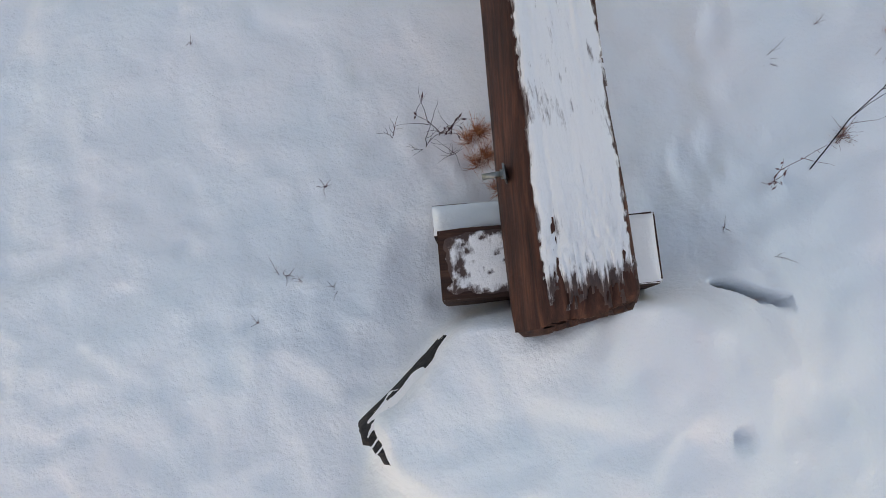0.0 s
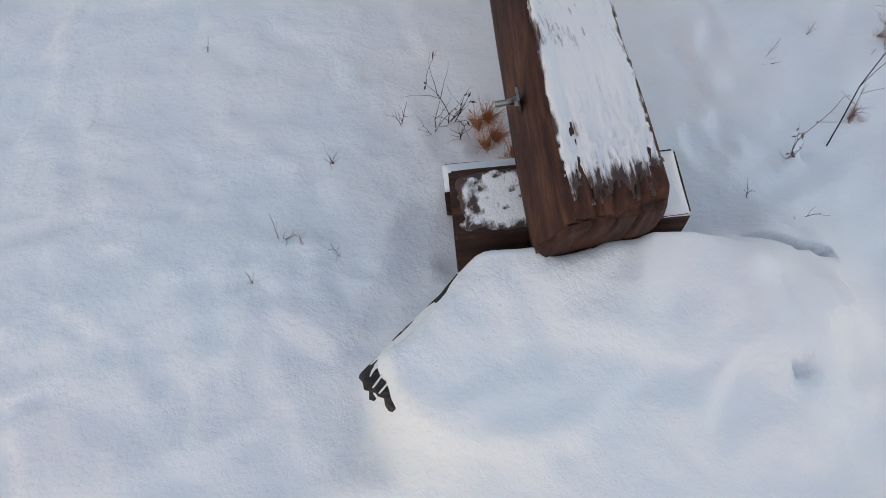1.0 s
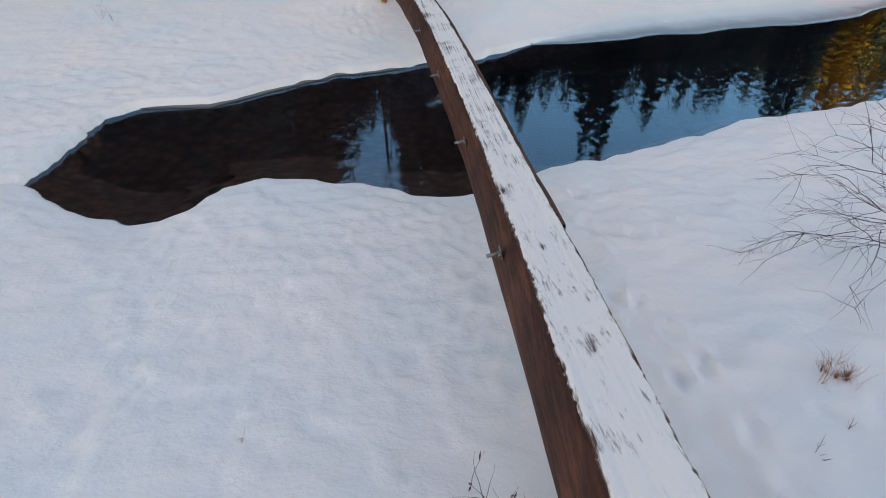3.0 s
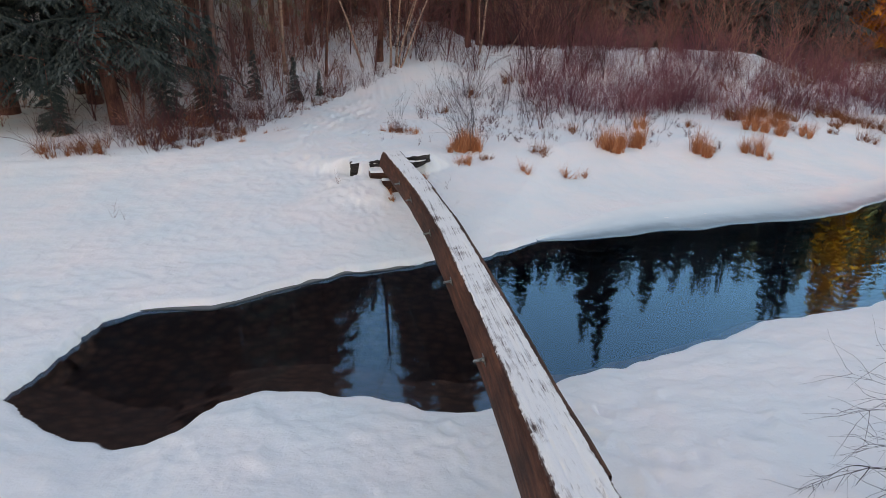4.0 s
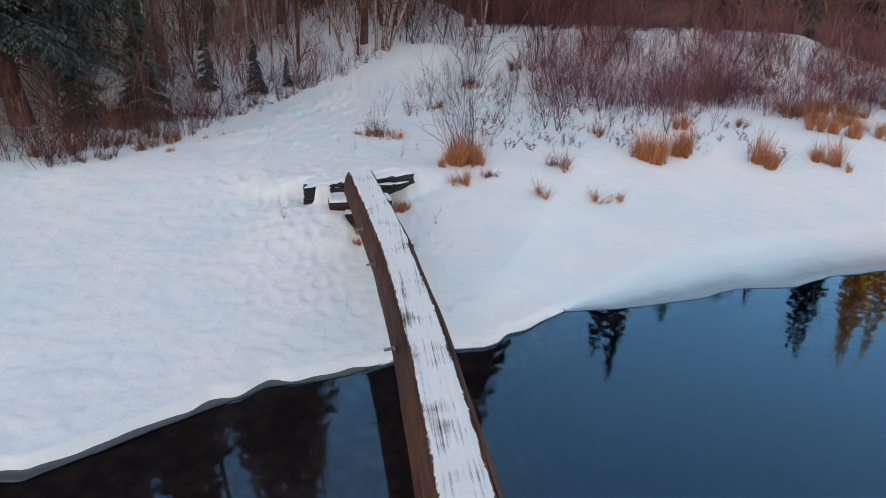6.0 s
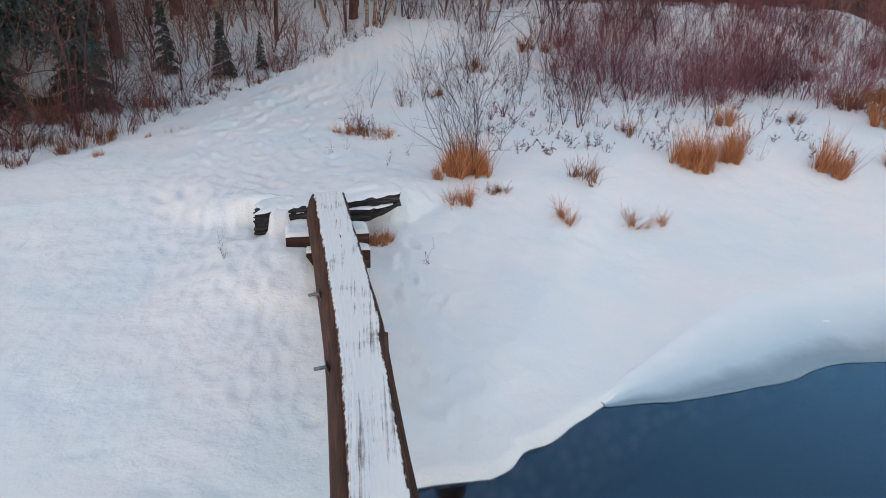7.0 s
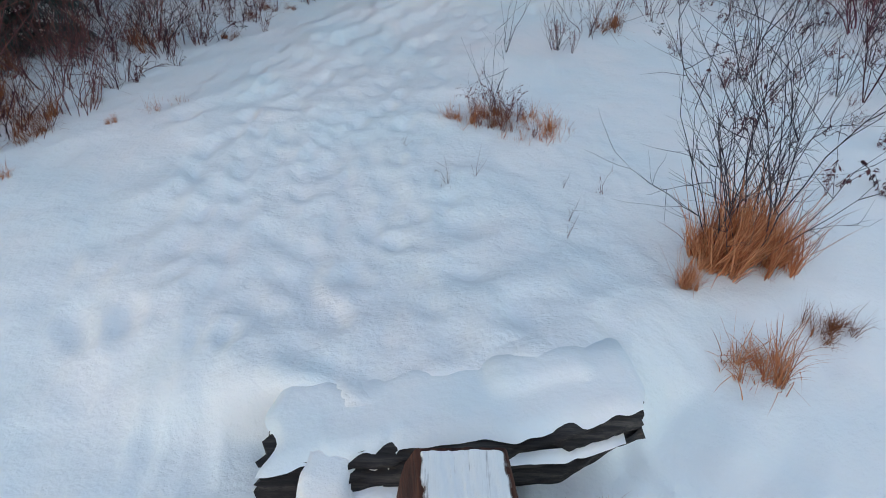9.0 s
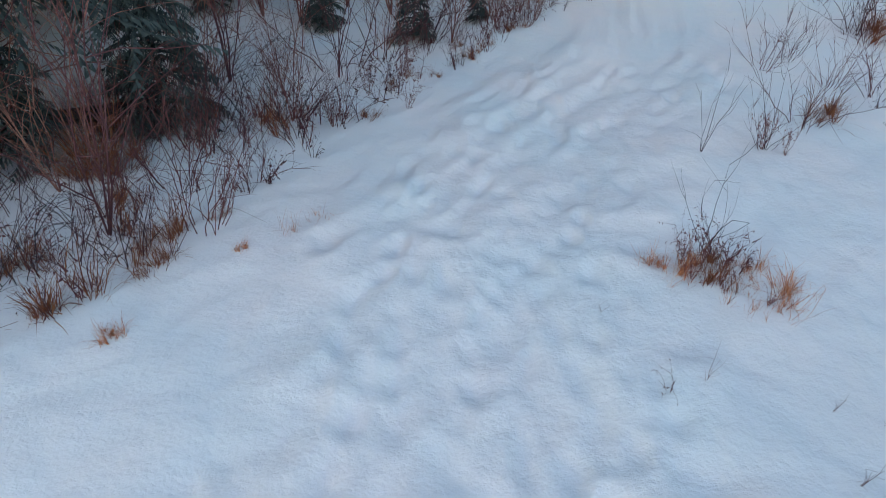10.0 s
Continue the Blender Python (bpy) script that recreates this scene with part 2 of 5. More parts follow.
class Lattice:
    """Smooth value noise on a repeating lattice, for whole arrays."""

    def __init__(self, seed):
        self.g = np.random.RandomState(seed).rand(256, 256) * 2 - 1

    def __call__(self, x, y):
        xi, yi = np.floor(x).astype(int), np.floor(y).astype(int)
        fx, fy = x - xi, y - yi
        fx, fy = fx * fx * (3 - 2 * fx), fy * fy * (3 - 2 * fy)
        g = self.g
        a, b = g[xi & 255, yi & 255], g[(xi + 1) & 255, yi & 255]
        c, d = g[xi & 255, (yi + 1) & 255], g[(xi + 1) & 255, (yi + 1) & 255]
        return (a * (1 - fx) + b * fx) * (1 - fy) + (c * (1 - fx) + d * fx) * fy


L1, L2, L3 = Lattice(1), Lattice(2), Lattice(3)


# ---- ground, water, ice ----
NEAR_X=[-30,-8,-4.15,-3.7,-3.3,-2.86,-2.6,-2.4,-2.1,-1.7,-1.2,-.7,-.2,.3,1.2,2.3,3.5,4.2,5.6,7,10,16,30,90]
NEAR_Y=[7.5,6.1,5.67,5.25,5.0,4.8,4.83,5.02,5.45,5.58,5.54,5.4,5.1,5.05,5.56,5.88,6.34,6.7,6.98,7.4,8.6,10.5,12,16]
FAR_X=[-30,-8,-4.15,-4.05,-3.9,-3.77,-3.5,-3.1,-2.6,-2.15,-1.7,-1,-.3,.4,1.1,1.7,2.5,3.5,5,6.5,8,10,16,30,90]
FAR_Y=[7.5,6.1,5.67,6.2,6.85,7.45,7.7,7.74,7.72,8.05,8.37,8.83,8.93,9.25,9.35,9.75,10.3,10.75,11.25,11.65,12.0,12.5,15.5,18,23]
FU=[0,6,8,9,10,11,12,13,14,15,16,18.5,20,21.5,23,26,30,40,60,100,200]
FZ=[.08,.08,.09,.12,.2,.3,.4,.55,.72,.82,.87,.96,1.08,1.35,1.8,2.5,3.3,5.2,10.5,19,24]
NU=[-900,-300,-60,-25,-12,-6,-2,0,.6,1.2,2.5,4,5,6,9]
NZ=[20,9,3.2,2.0,1.5,1.2,1.0,.86,.74,.63,.42,.22,.1,.08,.08]
def sm(a,b,t):
    t=np.clip((t-a)/(b-a),0,1); return t*t*(3-2*t)
def ground0(x,y):
    x=np.asarray(x,float);y=np.asarray(y,float)
    yn=np.interp(x,NEAR_X,NEAR_Y);yf=np.interp(x,FAR_X,FAR_Y)
    mid=(yn+yf)/2
    u=y-.35*np.clip(x-2,0,25)
    far=np.interp(u,FU,FZ)+1.95*np.exp(-((x-11.5)**2/40+(y-25.5)**2/9))
    near=np.interp(y-np.clip(yn-5.3,0,6),NU,NZ)
    z=np.where(y>mid,far,near)
    d=np.minimum(y-yn,yf-y)      # >0 in the water
    lip=np.where(y>mid,.085-.07*sm(1.5,3,x),.03)
    s=np.clip(-d,0,9)
    flat=sm(-1.5,4.5,x)*(y>mid)
    z=np.minimum(z,lip+s*(.16-.09*flat)+s*s*(.12-.095*flat))
    w=sm(-.05,.06,d)
    z=z*(1-w)+w*(-.03-(.3+.8*sm(.6,1.6,x))*sm(0,.9,d))
    # near heap over the buried log
    n=.607*(x+.68)-.795*(y+.26)
    n=n+.010*L1(x*7+3,y*7)+.008*L2(x*19,y*19)-.006
    w=.4*sm(.3,.75,-y)
    m=sm(-.06,.05,n)*sm(-.68-w,-.56+w,x+.25*(y+.3))*(1-sm(.6,1.7,x))*(1-sm(-.03+.03*sm(.3,.4,x)-.2*sm(.5,.9,x),.12+.02*sm(.3,.4,x)+.25*sm(.5,.9,x),y-.04*(x<0)))*sm(-2.4,-.9,y)
    z=np.maximum(z,z*(1-m)+(1.25+.055*np.exp(-((x-.15)**2+(y+.02)**2)/.08))*m)
    # far heap behind the cross log
    y0=12.95-.15*sm(-.72,-.6,x)*(1-sm(-.46,-.34,x))
    k=sm(12.8,13.8,y)
    m=sm(-1.6-.9*k,-.86,x)*(1-sm(.4,.66+1.0*k,x))*sm(y0,y0+.22,y)*(1-sm(13.0,15.6,y))
    z=np.maximum(z,z*(1-m)+(.865+.12*sm(-.9,.5,x))*m)
    m=sm(-1.9,-.5,x)*(1-sm(-.35,-.15,x))*sm(10.9,12.1,y)*(1-sm(12.5,12.7,y))
    z=np.maximum(z,z*(1-m)+.64*m)
    # drifts over the middle of the log
    for x0,x1,top in ((-.74,-.54,.85),(-.74,-.24,.755)):
        m=sm(x0,x0+.05,x)*(1-sm(x1,x1+.05,x))*sm(12.44,12.57,y)*(1-sm(12.9,13.3,y))
        z=np.maximum(z,z*(1-m)+top*m)
    return z


def trail(y):
    return np.interp(y, [12.8, 14, 16, 18.5, 21, 23, 26], [-0.4, -0.9, -1.2, -0.7, 0.7, 2.6, 6.0])


STEPS = np.random.RandomState(5)
# footprints: place, depth, heading, half width and half length
DENTS = [(STEPS.uniform(0.9, 5.0), STEPS.uniform(0.3, 5.0), STEPS.uniform(0.7, 1.3), STEPS.uniform(-0.7, 0.7), 0.055, 0.11) for _ in range(130)]
DENTS += [(0.05 + STEPS.normal(0, 0.1), y, 1, STEPS.normal(0, 0.3), 0.06, 0.11) for y in np.arange(2.0, 5.0, 0.2)]
DENTS += [(STEPS.uniform(-3.2, -0.3), STEPS.uniform(-0.5, 4.6), 0.4, STEPS.uniform(0, 3.1), 0.035, 0.06) for _ in range(260)]
DENTS += [(STEPS.uniform(-4.5, 3.5), STEPS.uniform(9.8, 14.0), STEPS.uniform(0.2, 0.6), STEPS.uniform(-0.9, 0.9), 0.06, 0.11) for _ in range(150)]
for lane in (-1.0, -0.7, -0.42, -0.14, 0.14, 0.42, 0.75):
    for y in np.arange(13.1, 23.0, 0.31):
        y = y + STEPS.uniform(-0.1, 0.1)
        DENTS.append((float(trail(y)) + lane + STEPS.normal(0, 0.13), y, STEPS.uniform(0.3, 1.25), -math.atan2(float(trail(y + 0.3) - trail(y - 0.3)), 0.6) + STEPS.normal(0, 0.35), STEPS.uniform(0.05, 0.085), STEPS.uniform(0.09, 0.17)))
for lane, x0 in ((0, -0.75), (1, -1.1), (2, 0.75)):
    for y in np.arange(9.9, 13.6, 0.33):
        DENTS.append((x0 - 0.25 * (y - 12) * (x0 < 0) + STEPS.normal(0, 0.1), y, STEPS.uniform(0.4, 0.8), 0.25 + STEPS.normal(0, 0.25), 0.06, 0.13))


def ground(x, y):
    x, y = np.asarray(x, float), np.asarray(y, float)
    z = ground0(x, y)
    d = np.minimum(y - np.interp(x, NEAR_X, NEAR_Y), np.interp(x, FAR_X, FAR_Y) - y)
    dry = sm(0.0, 0.25 + 1.6 * sm(1.0, 3.0, x) * sm(7.5, 8.5, y), -d)
    z = z + dry * (0.012 * L1(x * 0.8 + y * 0.6, y * 0.8 - x * 0.6) + 0.007 * L2(x * 2.6 - y * 1.7, y * 2.6 + x * 1.7) + (1 - 0.4 * sm(8, 10, y)) * (0.016 * L3(x * 4.5 + y * 2.6, y * 4.5 - x * 2.6) + 0.014 * L1(x * 8.1 - y * 5.7, y * 8.1 + x * 5.7)))
    on = np.exp(-((x - trail(y)) / 0.75) ** 2) * sm(12.9, 14, y) * (1 - sm(24, 27, y))
    s = x - trail(y)
    z = z - 0.03 * on + on * (0.018 * L2(s * 4.3 + 7, y * 1.1) + 0.014 * L3(s * 8 + 3, y * 3.1))
    wideon = np.exp(-((x - trail(y) + 0.4) / 2.1) ** 2) * sm(12.9, 14, y) * (1 - sm(22, 25, y))
    z = z + wideon * (0.018 * L1(s * 4.6 + 0.2 * y, y * 0.9 + 3) + 0.012 * L3(s * 9 - y * 0.4, y * 2.9))
    edge = np.exp(-((np.abs(x - trail(y)) - 0.95) / 0.35) ** 2) * sm(12.9, 14, y) * (1 - sm(24, 27, y))
    z = z + edge * (0.025 + 0.035 * L1(x * 3, y * 3))
    # a narrow crack in the crust, a hole and two deep prints
    s = np.clip(((x - 0.86) * 0.27 - (y - 0.11) * 0.115) / 0.0861, 0, 1)
    off = np.hypot(x - 0.86 - 0.27 * s, y - 0.11 + 0.115 * s)
    z = z - 0.42 * np.exp(-(off / 0.015) ** 2) * (0.3 + 0.7 * np.sin(np.pi * s))
    for hx, hy, hr, hd in ((0.70, -0.46, 0.022, 0.09), (1.76, 1.45, 0.05, 0.07), (1.33, 0.59, 0.025, 0.05)):
        z = z - hd * np.exp(-(((x - hx) / hr) ** 2 + ((y - hy) / hr / 1.4) ** 2))
    heap = np.exp(-((x - 0.3) ** 2 + (y + 0.7) ** 2) / 1.2)
    return z + heap * (0.02 * L2(x * 4, y * 4) + 0.012 * L3(x * 11, y * 11) + 0.007 * L1(x * 21, y * 21))


def axis(parts, last, grow=1.22):
    """Even steps over the stretches given as (start, end, step), then growing steps out to the horizon on both sides."""
    a = [parts[0][0]]
    for lo, hi, step in parts:
        while a[-1] < hi - 1e-6:
            a.append(a[-1] + step)
    step = parts[-1][2]
    while a[-1] < last:
        step *= grow
        a.append(a[-1] + step)
    step = parts[0][2]
    while a[0] > -last:
        step *= grow
        a.insert(0, a[0] - step)
    return np.array(a)


def build_ground():
    xs = axis([(-5.5, -2.6, 0.05), (-2.6, 0.75, 0.03), (0.75, 1.35, 0.0125), (1.35, 8.0, 0.06), (8.0, 14.0, 0.12)], 900)
    ys = axis([(-2.2, -0.8, 0.06), (-0.8, 0.0, 0.03), (0.0, 0.3, 0.0125), (0.3, 1.2, 0.03), (1.2, 4.3, 0.05), (4.3, 9.8, 0.04), (9.8, 17, 0.05), (17, 20, 0.08)], 900)
    gx, gy = np.meshgrid(xs, ys)
    # the shore line wanders a little
    calm = 1 - 0.85 * sm(1.2, 2.6, gx) * sm(7.5, 8.5, gy)
    z = ground(gx + calm * 0.05 * L3(gx * 5, gy * 5), gy + calm * 0.06 * L2(gx * 4, gy * 4))
    for cx, cy, k, turn, rx, ry in DENTS:
        a = np.searchsorted(xs, cx - 0.35), np.searchsorted(xs, cx + 0.35)
        b = np.searchsorted(ys, cy - 0.35), np.searchsorted(ys, cy + 0.35)
        px, py = gx[b[0]:b[1], a[0]:a[1]], gy[b[0]:b[1], a[0]:a[1]]
        zz = z[b[0]:b[1], a[0]:a[1]]
        c, n = math.cos(turn), math.sin(turn)
        e = (((px - cx) * c + (py - cy) * n) / rx) ** 2 + (((py - cy) * c - (px - cx) * n) / ry) ** 2
        zz -= np.where(zz > 0.08, 0.028 * k * np.exp(-e) - 0.010 * k * np.exp(-((np.sqrt(e) - 1.6) / 0.5) ** 2), 0)
    h, w = gx.shape
    verts = np.stack([gx, gy, z], -1).reshape(-1, 3)
    i = np.arange(h * w).reshape(h, w)
    faces = np.stack([i[:-1, :-1], i[:-1, 1:], i[1:, 1:], i[1:, :-1]], -1).reshape(-1, 4)
    me = bpy.data.meshes.new("ground")
    me.vertices.add(len(verts))
    me.vertices.foreach_set("co", verts.ravel())
    me.loops.add(faces.size)
    me.loops.foreach_set("vertex_index", faces.ravel())
    me.polygons.add(len(faces))
    me.polygons.foreach_set("loop_start", np.arange(0, faces.size, 4))
    me.polygons.foreach_set("loop_total", np.full(len(faces), 4))
    me.update(calc_edges=True)
    me.polygons.foreach_set("use_smooth", [True] * len(faces))
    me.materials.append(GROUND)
    tagged(new("ground", me), "trodden white snow over two sloping creek banks", "snow ground", kind="structure")


build_ground()


def build_sun_block():
    """An unseen ridge added behind to keep the low sun and its glow off the creek."""
    b = Build()
    xs = list(np.arange(-700, -232, 12.0)) + list(np.arange(-232, -100, 2.0)) + list(np.arange(-100, 500, 12.0))
    rows = []
    for x in xs:
        # the narrow notch lets the sun through onto the golden trees
        top = float(np.interp(x, [-700, -470, -370, -290, -192, -190, -187, -182, -177, -174, -171, -130, -60, 500], [50, 60, 160, 200, 200, 50, 47, 46, 46, 48, 195, 160, 60, 45]))
        top += 1.5 * float(L1(x * 0.11, 3.3)) + 0.8 * float(L2(x * 0.4, 1.0))
        rows.append([(x + 0.5 * (y + 398), y, top * k) for y, k in ((-520, 0), (-440, 0.55), (-402, 0.93), (-398, 1), (-392, 0.9), (-340, 0.4))] + [(x + 59, -280, 6)])
    b.grid(rows)
    tagged(new("backdrop_ridge", b.mesh("backdrop_ridge", NEEDLE)), "added unseen ridge that blocks the low sun", "ridge", kind="structure")


build_sun_block()


def gz(x, y):
    return float(ground(x, y))


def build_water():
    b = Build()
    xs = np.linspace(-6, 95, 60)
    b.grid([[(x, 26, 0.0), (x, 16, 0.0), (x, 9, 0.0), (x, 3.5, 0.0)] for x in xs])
    ob = tagged(new("water", b.mesh("water", WATER)), "still dark creek water, blue-tinted mirror of trees and sky", "water", kind="structure")
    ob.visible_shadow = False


build_water()


def ice_sheet(x0, x1, width, reach, label, mat):
    """Thin ice reaching out from the far bank over the water; width(s) for s from 0 to 1."""
    b = Build()
    n, across = 260, 12
    rows, thin = [], []
    for i in range(n + 1):
        s = i / n
        x = x0 + (x1 - x0) * s
        yf = float(np.interp(x, FAR_X, FAR_Y))
        wd = width(s) * (1 + 0.22 * float(L1(x * 1.3, 4.2))) + 0.015 * float(L2(x * 6, 1.7))
        back = reach * min(1, s * 5 + 0.02)
        row = []
        for k in range(across + 1):
            q = k / across
            y = yf + back - q * (wd + back)
            row.append((x, y, max(0.010 + 0.004 * (1 - q), gz(x, y) + 0.006 if y > yf and reach > 0.5 else 0)))
            thin.append(max(0.0, (q * (wd + back) - back * 0.25) / (wd + back * 0.75)))
        row += [(x, yf - wd, -0.015), (x, yf + back, -0.015)]
        thin += [1.0, 1.0]
        rows.append(row)
    b.grid(rows)
    me = b.mesh("ice_shelf", mat)
    me.attributes.new("thin", "FLOAT", "POINT").data.foreach_set("value", thin)
    tagged(new("ice_shelf", me), label, "ice", "ice along the bank", "structure")


ice_sheet(2.2, 13.5, lambda s: 0.95 * math.sin(math.pi * min(1, s * 1.15)) ** 0.7 * (1 - 0.35 * s) if s < 0.87 else 0.02, 0.75, "pale blue thin ice shelf along the snowy bank", ICE)
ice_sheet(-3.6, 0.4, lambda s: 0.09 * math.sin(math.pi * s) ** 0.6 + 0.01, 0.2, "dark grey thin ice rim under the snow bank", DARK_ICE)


# ---- the bridge ----
BY = [0.0, 0.6, 2.48, 4.35, 6.05, 7.7, 9.4, 10.44, 12.58]
BX = [0.0, 0.03, 0.155, 0.235, 0.21, 0.175, 0.075, -0.035, -0.284]
BZ = [1.50, 1.45, 1.20, 1.06, 1.05, 1.05, 1.04, 1.05, 1.065]
WIDE, TALL = 0.34, 0.30
FINE = np.linspace(0.0, 12.58, 600)


def smoothed(values, reach=0.9):
    raw = np.interp(FINE, BY, values)
    out = np.empty_like(raw)
    for i, y in enumerate(FINE):
        r = min(reach, y - FINE[0] + 1e-3, FINE[-1] - y + 1e-3)
        w = np.exp(-((FINE - y) / (0.5 * r)) ** 2)
        out[i] = (w * raw).sum() / w.sum()
    return out


AX, AZ = smoothed(BX), smoothed(BZ)


def beam_at(y):
    """The beam's upper left edge: x and z."""
    return float(np.interp(y, FINE, AX)), float(np.interp(y, FINE, AZ))


def tilt(y):
    """How much higher the right edge of the top lies."""
    return 0.034 - 0.001 * y


def wide(y):
    return 0.34 - 0.035 * float(sm(2.0, 4.0, y) * (1 - sm(9.5, 9.7, y)))


def crack(u, y):
    """Depth of the checks that run along the top, u across from 0 to 1."""
    depth = 0.0
    for c, a, e, d in ((0.28, -0.06, 0.55, 0.02), (0.5, -0.06, 0.32, 0.015), (0.72, -0.06, 0.5, 0.02), (0.42, 3.2, 5.6, 0.02),
                       (0.62, 4.2, 6.8, 0.016), (0.35, 6.2, 8.4, 0.012), (0.55, 8.0, 10.5, 0.014), (0.8, 9.0, 11.6, 0.02), (0.2, 10.6, 12.6, 0.02), (0.9, 2.0, 4.0, 0.012)):
        if a <= y <= e:
            line = c + 0.03 * math.sin(y * 1.7 + c * 9)
            depth = max(depth, d * max(0, 1 - abs(u - line) / 0.028) * min(1, (y - a) * 6 + 0.3, (e - y) * 6))
    return depth


def build_bridge():
    bridge = tagged(new("beam_bridge"), "long dark squared timber beam laid across the creek", "bridge")
    b = Build()
    ys = np.concatenate([np.linspace(0.0, 0.12, 13), np.linspace(0.135, 0.7, 36), np.linspace(0.72, 12.5, 420), np.linspace(12.51, 12.58, 6)])
    top = 40
    rows = []
    for y in ys:
        x, z = beam_at(y)
        row = []
        end = max(0.0, 0.10 - y) / 0.10
        rag = 0.012 * float(L1(y * 2.3, 0.5))
        WIDE, k0 = wide(y), tilt(y)
        for k in range(top + 1):
            u = k / top
            e = min(u, 1 - u)
            lip = 0.018 * max(0, 1 - e / 0.05) ** 2
            zz = z + u * k0 - lip - crack(u, y) - 0.004 * float(L3(u * 18, y * 1.3)) - 0.002 * float(L2(u * 40, y * 3)) - (0.02 + 0.022 * u) * end ** 1.5
            row.append((x + u * (WIDE + rag), y + end * (0.012 + 0.045 * u + 0.008 * math.sin(u * 9)), zz))
        for k, (fx, fz) in enumerate(((0.008, 0.08), (0.02, 0.16), (0.018, 0.24), (-0.01, 0.29))):
            row.append((x + WIDE + rag + fx + 0.006 * float(L2(y * 1.7, k + 4)), y + 0.055 * end, z + k0 - fz * (1 - 0.2 * end) - 0.03 * end))
        for k in range(5):
            row.append((x + WIDE - 0.02 - k * WIDE / 4.0, y + end * (0.05 - 0.01 * k), z - TALL + 0.07 * end - 0.012 * math.sin(k * 0.8)))
        for k, fz in enumerate((0.28, 0.22, 0.15, 0.08, 0.03)):
            fx = -0.058 * min(1, fz / 0.2) - 0.004
            row.append((x + fx + 0.007 * float(L3(y * 2.1, k * 1.3 + 9)), y + 0.01 * end, z - fz * (1 - 0.22 * end) - 0.004 - 0.018 * end))
        row.append(row[0])
        rows.append(row)
    b.grid(rows)
    n = len(rows[0]) - 1
    base = len(b.v)
    for row, turn in ((rows[0], 1), (rows[-1], -1)):
        c = len(b.v)
        mid = sum((Vector(p) for p in row[:n]), Vector()) / n
        inner = [Vector(p).lerp(mid, 0.35) + Vector((0, -turn * (0.003 + 0.004 * math.sin(k * 1.9)), 0)) for k, p in enumerate(row[:n])]
        b.v += [Vector(p) for p in row[:n]] + inner + [mid + Vector((0, -turn * 0.005, 0))]
        for k in range(n):
            k2 = (k + 1) % n
            q = (c + k, c + k2, c + n + k2, c + n + k)
            b.f.append(q if turn < 0 else q[::-1])
            q = (c + n + k, c + n + k2, c + 2 * n)
            b.f.append(q if turn < 0 else q[::-1])
    part("beam", b.mesh("beam", BEAM), bridge, "dark brown cracked squared timber")
    # the weathered end face with its upright checks
    b, rows = Build(), []
    x, z = beam_at(0.0)
    for i in range(49):
        u = i / 48
        row = []
        for k in range(19):
            v = k / 18
            deep = 0.0
            for c, d, wdt, e in ((0.28, 0.05, 0.02, 0.8), (0.5, 0.035, 0.016, 0.6), (0.72, 0.06, 0.02, 1.1), (0.40, 0.02, 0.012, 0.4), (0.88, 0.025, 0.014, 0.7), (0.14, 0.02, 0.012, 0.5)):
                deep = max(deep, d * max(0, 1 - abs(u - c - 0.05 * v * (c - 0.4)) / wdt) * max(0, 1 - v / e))
            inset = 0.03 * max(0, 1 - 16 * min(u, 1 - u, 1 - v + 0.02, v + 0.02))
            row.append((x - 0.062 * min(1, v * 1.5) * (1 - u) + u * (WIDE + 0.02 * math.sin(v * 3.1)), -0.012 + 0.05 * u + deep + inset + 0.004 * float(L2(u * 14, v * 3)), z + u * (tilt(0) - 0.022) - 0.03 - v * 0.215))
        rows.append(row)
    b.grid(rows)
    part("end_grain", b.mesh("end_grain", END_GRAIN), bridge, "cracked dark red-brown end grain")
    # a split slab along the right edge near the far end
    b = Build()
    rows = []
    for y in np.linspace(2.6, 9.62, 90):
        x, z = beam_at(y)
        z += tilt(y)
        x += wide(y) + 0.002 + 0.005 * float(L1(y * 2, 3))
        rows.append([(x, y, z - 0.02 - 0.01 * float(L2(y * 3, 8))), (x + 0.03, y, z - 0.026), (x + 0.036, y, z - 0.16), (x, y, z - 0.2), (x, y, z - 0.02)])
    b.grid(rows)
    part("edge_slab", b.mesh("edge_slab", BEAM), bridge, "split strip of dark timber")
    # galvanised anchor brackets on the left face
    for y in (0.6, 2.48, 4.35, 6.05, 7.7, 9.4, 10.44):
        x, z = beam_at(y)
        bm = bmesh.new()
        bmesh.ops.create_cube(bm, size=1, matrix=pose(x - 0.052, y, z - 0.12, 0, -14, 0) @ Matrix.Diagonal((0.008, 0.062, 0.095, 1)))
        bmesh.ops.bevel(bm, geom=bm.edges[:], offset=0.002, segments=1)
        plate = part("bracket", from_bm("bracket", bm, STEEL, False), bridge, "galvanised steel anchor bracket")
        bm = bmesh.new()
        bmesh.ops.create_cone(bm, cap_ends=True, segments=12, radius1=0.012, radius2=0.012, depth=0.085, matrix=pose(x - 0.098, y, z - 0.118, 0, 80, 0))
        part("rod", from_bm("rod", bm, STEEL), plate)
        bm = bmesh.new()
        bmesh.ops.create_cone(bm, cap_ends=True, segments=6, radius1=0.02, radius2=0.02, depth=0.016, matrix=pose(x - 0.063, y, z - 0.117, 0, 80, 0))
        part("nut", from_bm("nut", bm, STEEL, False), plate)


build_bridge()


